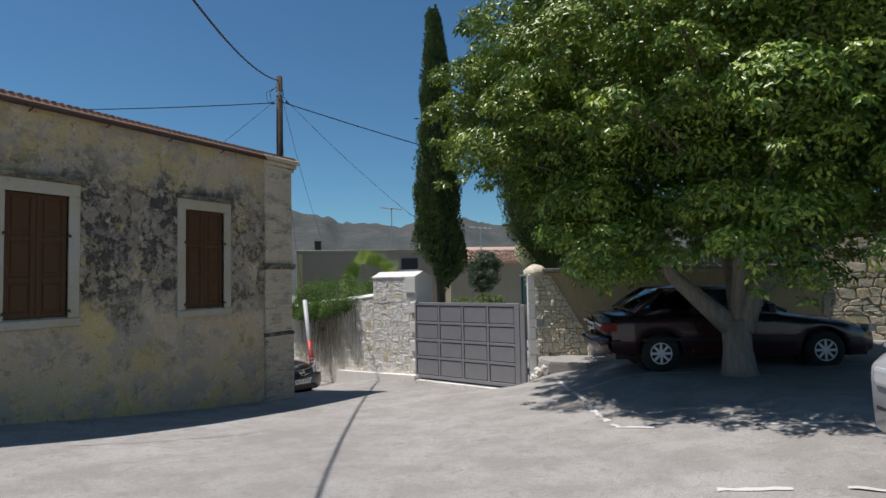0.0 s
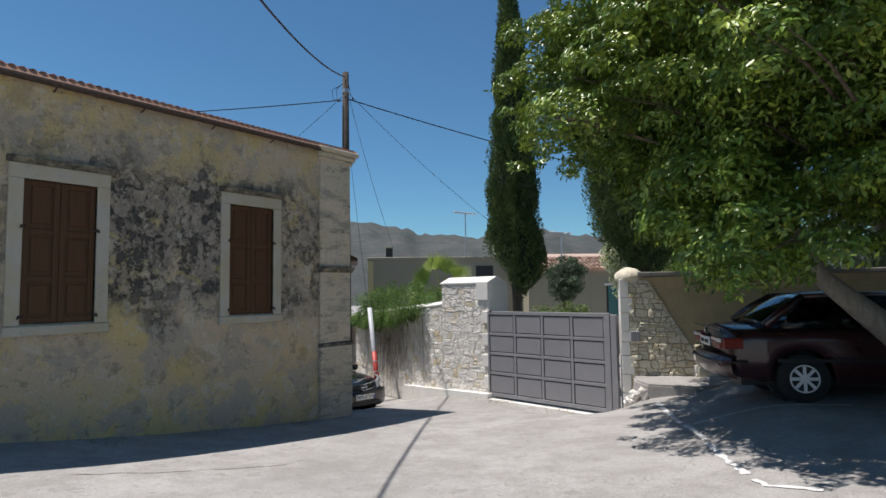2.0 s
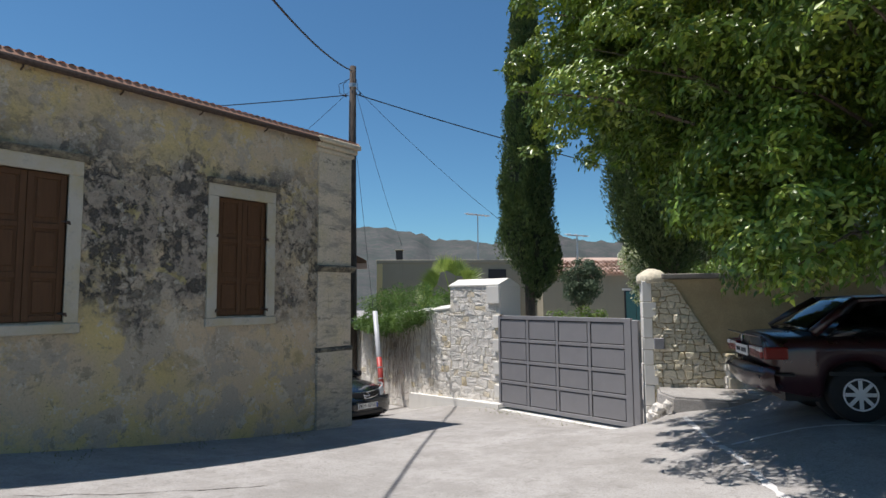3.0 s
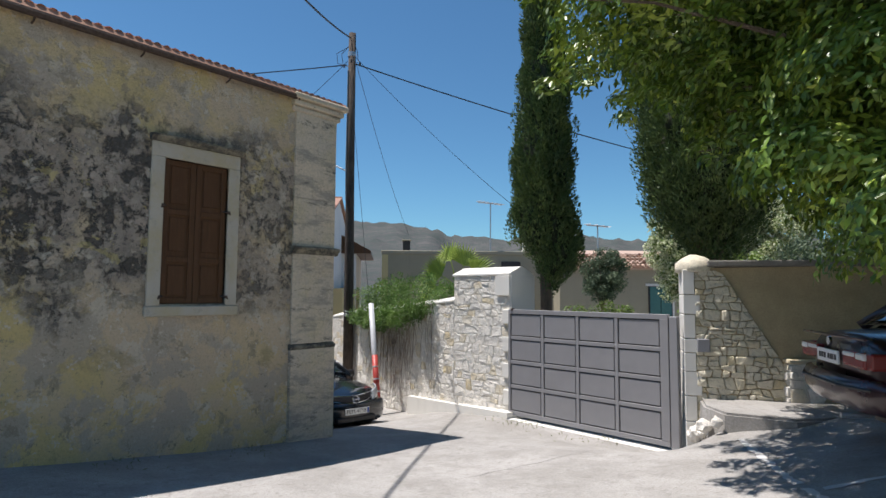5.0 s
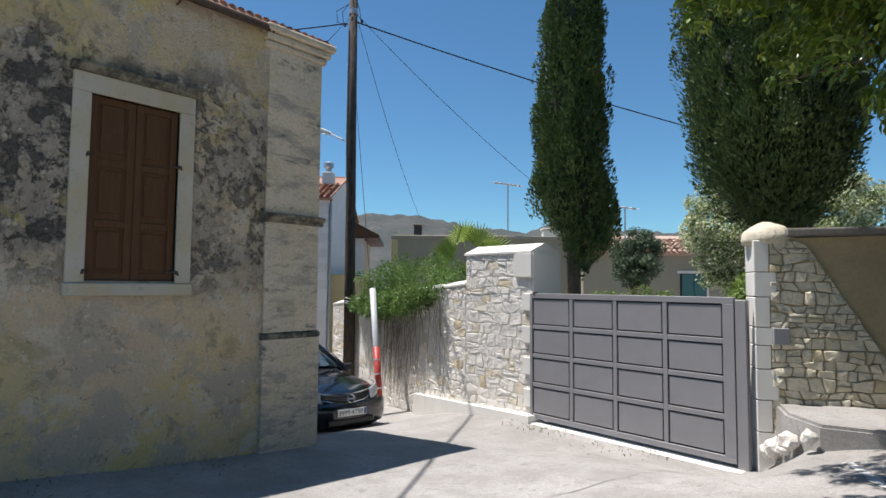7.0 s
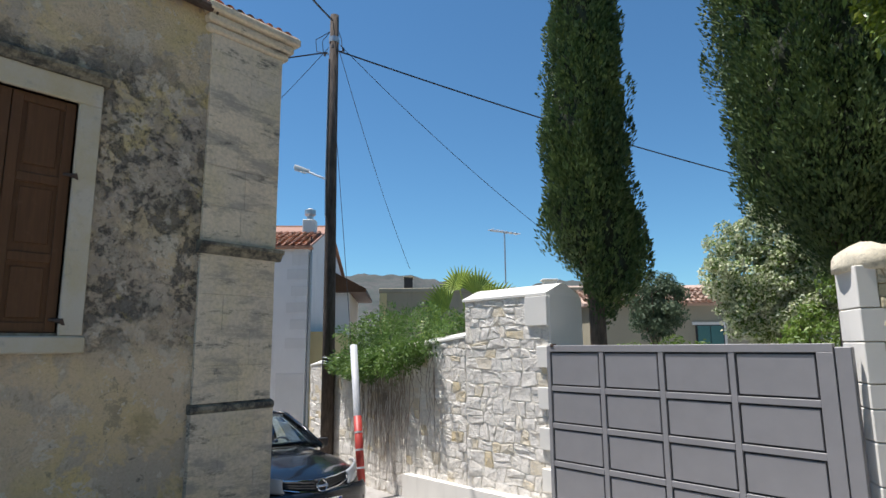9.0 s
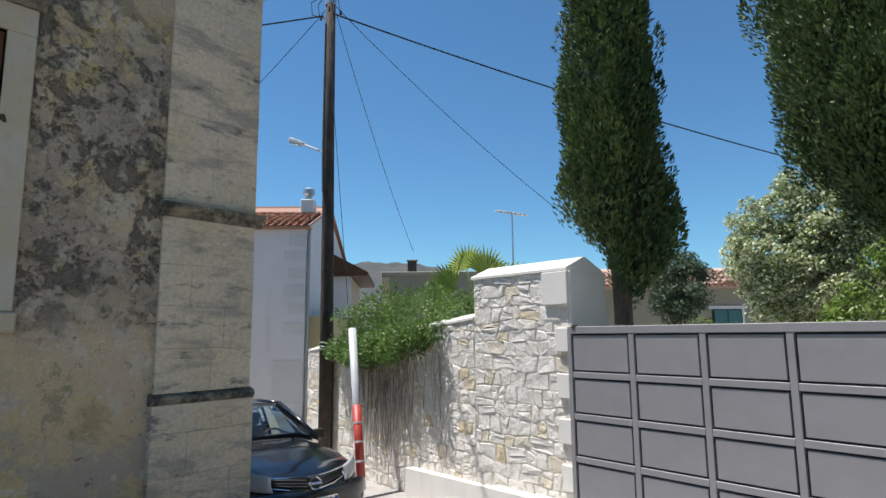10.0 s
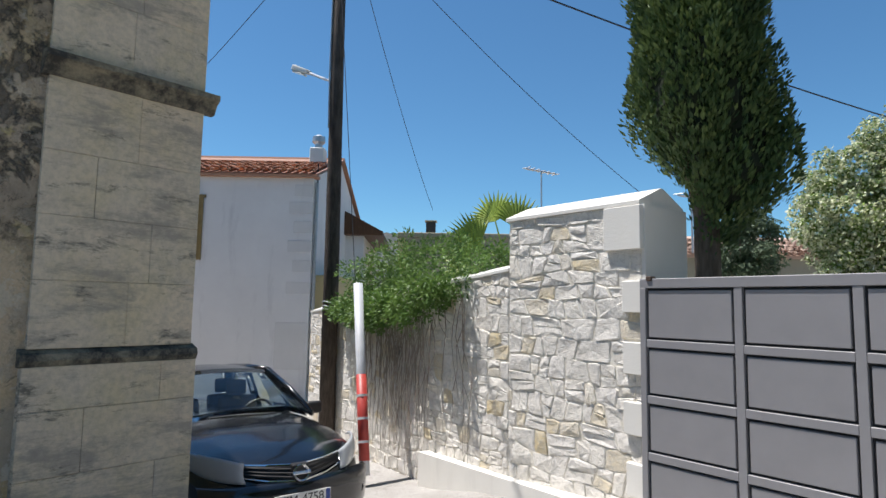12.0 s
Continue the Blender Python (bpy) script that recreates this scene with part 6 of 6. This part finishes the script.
# ---- hills ----
def build_hills():
    verts, faces = [], []
    na, nr = 260, 26
    for i in range(na + 1):
        az = radians(55 + 150 * i / na)
        ridge = 0.088 + 0.030 * noise.noise(Vector((az * 3.1, 0.3, 0))) + 0.016 * noise.noise(Vector((az * 9, 1.3, 0))) + 0.006 * noise.noise(Vector((az * 30, 2.3, 0)))
        ridge += 0.030 * smooth01((math.degrees(az) - 126) / 14) - 0.020 * smooth01((118 - math.degrees(az)) / 10)
        for j in range(nr + 1):
            u = j / nr
            d = 320 + 900 * u
            z = -10 + (ridge * 1220 + 10) * u ** 0.9 * (1 + 0.22 * (1 - u) * noise.noise(Vector((az * 22, u * 5, 4))))
            z += 10 * u * noise.noise(Vector((az * 70, u * 16, 7)))
            verts.append((-4 + d * math.cos(az), 6 + d * math.sin(az), z))
    for i in range(na):
        for j in range(nr):
            a = i * (nr + 1) + j
            faces.append((a, a + nr + 1, a + nr + 2, a + 1))
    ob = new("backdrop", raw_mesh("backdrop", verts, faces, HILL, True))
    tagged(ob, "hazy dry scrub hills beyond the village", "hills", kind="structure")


build_hills()

# ---- roof tiles of the old house ----
OLD_ROOF = [o for o in OLD_HOUSE.children if o.name.startswith("roof")][0]
lay_tiles(OLD_ROOF, pose(FX + 0.07, 0.2, 4.425, 0, 0, 90), 90, 3, 9, step=0.112, seed=9, mesh=SMALL_TILE_MESH)


# ---- painted lines, the cable's crack and the slab in the parking ----
def strip(name, pts, width, material, label, lift=0.006, ragged=0.012, seed=1):
    rng = random.Random(seed)
    fine = []
    for a, b in zip(pts, pts[1:]):
        a, b = Vector(a), Vector(b)
        k = max(2, int((b - a).length / 0.06))
        fine += [a.lerp(b, i / k) for i in range(k)]
    fine.append(Vector(pts[-1]))
    verts, faces = [], []
    for i, p in enumerate(fine):
        d = (fine[min(i + 1, len(fine) - 1)] - fine[max(i - 1, 0)]).normalized()
        q = Vector((-d.y, d.x))
        for s in (1, -1):
            r = p + q * s * (width / 2 + rng.uniform(-ragged, ragged))
            verts.append((r.x, r.y, ground_z(r.x, r.y) + lift + 0.012 * noise.noise(Vector((r.x * 0.9, r.y * 0.9, 0)))))
        if i:
            k = 2 * i
            faces.append((k - 2, k - 1, k + 1, k))
    ob = new(name, raw_mesh(name, verts, faces, material))
    return tagged(ob, label, "road marking", "parking lines", "structure")


for i, l in enumerate((((-3.25, 11.55), (-2.42, 9.85)), ((-2.35, 9.72), (-1.90, 8.85)), ((-1.86, 8.75), (-1.30, 7.70)), ((-1.22, 7.55), (-1.10, 7.38), (-0.70, 7.34)), ((0.30, 7.38), (1.75, 7.28)),
                       ((-2.22, 9.68), (-0.60, 10.30)), ((0.08, 5.35), (0.58, 5.42)), ((0.92, 5.47), (2.0, 5.6)))):
    strip("painted_line", l, 0.065, LINE_WHITE, "worn white painted parking line", 0.007, 0.018, i)


def build_slab():
    poly = [(-4.05, 12.86), (-3.86, 12.35), (-3.50, 11.95), (-2.75, 12.05), (-2.2, 12.7), (-2.1, 14.7), (-3.0, 13.85)]
    bm = bmesh.new()
    top = [bm.verts.new((x, y, -0.03 + 0.02 * i / 6)) for i, (x, y) in enumerate(poly)]
    bot = [bm.verts.new((x + (-0.05 if i < 3 else 0), y - (0.05 if i < 4 else 0), -1.2)) for i, (x, y) in enumerate(poly)]
    bm.faces.new(top)
    for i in range(7):
        j = (i + 1) % 7
        bm.faces.new((top[j], top[i], bot[i], bot[j]))
    bmesh.ops.recalc_face_normals(bm, faces=bm.faces)
    bmesh.ops.bevel(bm, geom=[e for e in bm.edges if e.calc_length() < 3 and all(v.co.z > -0.2 for v in e.verts)], offset=0.03, segments=2, affect="EDGES")
    tagged(part("concrete_slab", bm, CONCRETE), "raised broken concrete slab at the parking wall", "slab", kind="structure")
    rng = random.Random(12)
    for i in range(16):
        f = rng.random()
        x, y = -4.06 + 0.50 * f + rng.uniform(-0.08, 0.03), 12.72 - 0.80 * f + rng.uniform(-0.1, 0.0)
        st = bmesh.new()
        bmesh.ops.create_icosphere(st, subdivisions=2, radius=1)
        r = rng.uniform(0.05, 0.11)
        for v in st.verts:
            v.co = v.co * r * (1 + 0.4 * noise.noise(v.co * 1.7 + Vector((i, 0, 0))))
            v.co.z *= 0.8
        ob = part("loose_stone", st, STONE_WHITE, None, at=pose(x, y, max(ground_z(x, y), -0.55 + 0.4 * f) + r * 0.3, rng.uniform(0, 90), rng.uniform(0, 90), 0))
        tagged(ob, "whitewashed broken stone under the slab edge", "stone", "stones at the slab")


build_slab()

# weeds and grit on the concrete
rngw = np.random.default_rng(77)
wp = []
for cx, cy, n in ((-7.0, 12.95, 260), (-5.6, 12.7, 140), (-8.6, 6.9, 90), (-8.62, 8.6, 90), (-11.6, 14.1, 200), (-8.6, 5.4, 80)):
    q = rngw.normal(size=(n, 2)) * np.array([0.28, 0.22]) + np.array([cx, cy])
    wp += [(x, y, ground_z(x, y)) for x, y in q if x > FX + 0.02]
wp = np.array(wp)
wob = new("dry_weeds", leaf_mesh("dry_weeds", wp, rngw.normal(size=wp.shape) * 0.6 + np.array([0, 0, 0.6]), rngw.uniform(0.02, 0.06, size=len(wp)), 0.25, make_leaf("dry_weed", (0.20, 0.19, 0.09), (0.26, 0.24, 0.12), (0.14, 0.2, 0.06), 0.9), 0.1, rngw))
tagged(wob, "sparse dry weeds in cracks of the concrete", "weeds", kind="stuff")


def crack(points, width, seed):
    strip_ob = strip("crack", points, width, CRACK, "dark irregular crack in the concrete", 0.005, width * 0.5, seed)
    strip_ob["category"], strip_ob["group"] = "crack", "cracks in the concrete"


rc = random.Random(3)
for (x0, y0), (x1, y1), w in (((-6.9, 4.4), (-5.9, 6.3), 0.012), ((-5.4, 8.9), (-4.6, 11.4), 0.006)):
    pts = [(x0 + (x1 - x0) * i / 14 + rc.uniform(-0.04, 0.04), y0 + (y1 - y0) * i / 14 + rc.uniform(-0.04, 0.04)) for i in range(15)]
    crack(pts, w, rc.randrange(99))


# ---- rubble stones of the walls ----
def clip(poly, p, n):
    """The part of a convex polygon on the side of the line through p that n points away from."""
    out = []
    for i, a in enumerate(poly):
        b = poly[(i + 1) % len(poly)]
        da, db = (a - p).dot(n), (b - p).dot(n)
        if da <= 0:
            out.append(a)
        if da * db < 0:
            out.append(a + (b - a) * (da / (da - db)))
    return out


def rubble(outline, cw, ch, gap, rng):
    """Roughly coursed rubble in the outline (a convex polygon in metres): rows of uneven height, some stones split."""
    x0, x1 = min(p.x for p in outline), max(p.x for p in outline)
    z0, z1 = min(p.y for p in outline), max(p.y for p in outline)
    seed = Vector((rng.uniform(0, 50), 0, 0))
    lines, z = [z0 - ch], z0 - ch
    while z < z1 + ch:
        z += ch * rng.uniform(0.62, 1.45)
        lines.append(z)

    def wave(k, x):
        return lines[k] + 0.50 * ch * noise.noise(Vector((x / cw * 0.55, k * 3.7, 0)) + seed)

    cells = []
    for k in range(len(lines) - 1):
        x = x0 - cw * rng.random()
        lean = 0.0
        while x < x1:
            w = cw * rng.choice((0.55, 0.75, 0.9, 1.1, 1.35, 1.7)) * rng.uniform(0.9, 1.1)
            new_lean = rng.uniform(-0.24, 0.24) * ch
            a, b = x, x + w
            q = [Vector((a - lean, wave(k, a))), Vector((b - new_lean, wave(k, b))), Vector((b + new_lean, wave(k + 1, b))), Vector((a + lean, wave(k + 1, a)))]
            split = rng.random()
            hh = (q[3].y - q[0].y)
            if split < 0.22 and hh > ch * 0.8:
                f, g2 = rng.uniform(0.35, 0.65), rng.uniform(0.35, 0.65)
                l, r = q[0].lerp(q[3], f), q[1].lerp(q[2], g2)
                polys = [[q[0], q[1], r, l], [l, r, q[2], q[3]]]
            elif split < 0.5:
                n1 = (q[0] + q[1]) / 2 + Vector((rng.uniform(-0.1, 0.1) * w, -0.06 * ch))
                n2 = (q[2] + q[3]) / 2 + Vector((rng.uniform(-0.1, 0.1) * w, 0.06 * ch))
                polys = [[q[0], n1, q[1], q[2], n2, q[3]]]
            else:
                polys = [q]
            x, lean = b, new_lean
            for poly in polys:
                c = sum(poly, Vector((0, 0))) / len(poly)
                poly = [p + (c - p).normalized() * gap * 0.7 for p in poly]
                for u, v in zip(outline, outline[1:] + outline[:1]):
                    if len(poly) < 3:
                        break
                    e = v - u
                    n = Vector((e.y, -e.x)).normalized()
                    poly = clip(poly, u - n * 0.004, n)
                if len(poly) < 3:
                    continue
                area = 0.5 * abs(sum(p.x * t.y - t.x * p.y for p, t in zip(poly, poly[1:] + poly[:1])))
                if area > 0.10 * cw * ch:
                    cells.append(poly)
    return cells


def stone_geometry(poly, proud, rng):
    """One stone: rounded outline, chamfer, and an uneven face; y is outwards."""
    pts = []
    for i, p in enumerate(poly):
        a, b = poly[i - 1], poly[(i + 1) % len(poly)]
        pts += [p.lerp(a, 0.05 + 0.12 * rng.random()), p.lerp(b, 0.05 + 0.12 * rng.random())]
    c = sum(pts, Vector((0, 0))) / len(pts)
    n = len(pts)
    out = [c + (p - c) * rng.uniform(0.93, 1.06) for p in pts]
    mid = [c + (p - c) * 0.955 for p in out]
    inn = [c + (p - c) * rng.uniform(0.74, 0.90) for p in out]
    tilt = Vector((rng.uniform(-0.035, 0.035), rng.uniform(-0.04, 0.04)))
    verts = [(p.x, -0.02, p.y) for p in out]
    verts += [(p.x, proud * 0.7 + tilt.dot(p - c) + rng.uniform(-0.003, 0.003), p.y) for p in mid]
    verts += [(p.x, proud + tilt.dot(p - c) + rng.uniform(-0.005, 0.005), p.y) for p in inn]
    verts.append((c.x, proud * 1.05 + rng.uniform(-0.01, 0.01), c.y))
    faces = []
    for r in (0, n):
        for i in range(n):
            j = (i + 1) % n
            faces.append((r + i, r + n + i, r + n + j, r + j))
    for i in range(n):
        faces.append((2 * n + i, 3 * n, 2 * n + (i + 1) % n))
    return verts, faces


def lay_stones(wall, outline, m, cw, ch, gap, proud, material, seed, limit, flip, near=None):
    """Stones as parts of the wall; past the limit they join into one mesh. flip: the outward side is +y in the wall's frame."""
    rng = random.Random(seed)
    cells = rubble([Vector(p) for p in outline], cw, ch, gap, rng)
    if near is not None:
        cells.sort(key=lambda q: abs(sum(p.x for p in q) / len(q) - near))
    V, F = [], []
    for k, poly in enumerate(cells):
        verts, faces = stone_geometry(poly, proud * rng.uniform(0.6, 1.3), rng)
        if not flip:
            verts = [(x, -y, z) for x, y, z in verts]
            faces = [f[::-1] for f in faces]
        if k < limit:
            ob = new("stone", raw_mesh("stone", verts, faces, material))
            ob.parent = wall
            ob.matrix_basis = m
        else:
            o = len(V)
            V += verts
            F += [tuple(i + o for i in f) for f in faces]
    if V:
        ob = new("stones", raw_mesh("stones", V, F, material))
        ob.parent = wall
        ob.matrix_basis = m
        ob["kind"] = "stuff"


LA = math.hypot(A1[0] - A0[0], A1[1] - A0[1])
LB = math.hypot(A2[0] - A1[0], A2[1] - A1[1])
lay_stones(GARDEN_WALL, [(0.0, -1.1), (LA, -1.1), (LA, 1.76), (0.0, 1.76)], along(A0, A1), 0.20, 0.155, 0.006, 0.011, STONE_WHITE, 41, 150, True)
lay_stones(GARDEN_WALL, [(0.0, -1.3), (LB, -1.5), (LB, 0.72), (0.0, 1.25)], along(A1, A2), 0.20, 0.155, 0.006, 0.011, STONE_WHITE, 42, 150, True, 0.0)
# rubble stands out near the gate, wider at the foot, then sinks under the render
lay_stones(PARKING_WALL, [(0.12, -1.0), (1.65, -1.0), (1.45, 0.1), (0.50, 1.72), (0.34, 1.79), (0.12, 1.79)], along(B0, B1), 0.135, 0.10, 0.005, 0.034, STONE_PALE, 43, 160, False, 0.0)
LD = math.hypot(B2[0] - B1[0], B2[1] - B1[1])
lay_stones(PARKING_WALL, [(0.0, -0.3), (LD, -0.3), (LD, 2.98), (0.0, 2.88)], along(B1, B2), 0.26, 0.16, 0.012, 0.030, STONE_OCHRE, 46, 120, False, 2.0)
# white quoins at the pier's front edge
mq = along(A0, A1)
# no opening is cut: a near-black block stands in for the hole's shade
part("drain_hole", box(2.30, -0.05, 0.22, 2.44, 0.034, 0.34, 0.004), GATE_DARK, GARDEN_WALL, "dark block painted as the shade of a small square hole", at=along(A1, A2))
for i, (z, w) in enumerate(((1.38, 0.34), (0.86, 0.16), (0.36, 0.16), (-0.12, 0.16), (-0.6, 0.14))):
    part("quoin", box(-0.02, -0.3, z, w, 0.052, z + (0.37 if i == 0 else 0.26), 0.006), LIMEWASH, GARDEN_WALL, "smooth white quoin", at=mq)
# low whitewashed buttress at the parking wall
but = thing("stone_buttress", pose(-2.92, 13.30, 0, 0, 0, 41), "low whitewashed stone buttress by the parked saloon", "buttress", kind="structure")
part("core", box(-0.10, 0.0, -0.6, 0.75, 0.62, 0.50), MORTAR_WHITE, but)
lay_stones(but, [(-0.10, -0.05), (0.75, -0.05), (0.75, 0.5), (-0.10, 0.5)], pose(0, 0, 0), 0.2, 0.15, 0.02, 0.03, STONE_WHITE, 44, 40, False)
lay_stones(but, [(0.0, -0.05), (0.62, -0.05), (0.62, 0.5), (0.0, 0.5)], pose(-0.10, 0.0, 0, 0, 0, 90), 0.2, 0.15, 0.02, 0.03, STONE_WHITE, 45, 40, True)
part("top", box(-0.13, -0.03, 0.50, 0.78, 0.64, 0.56, 0.015), STONE_WHITE, but)
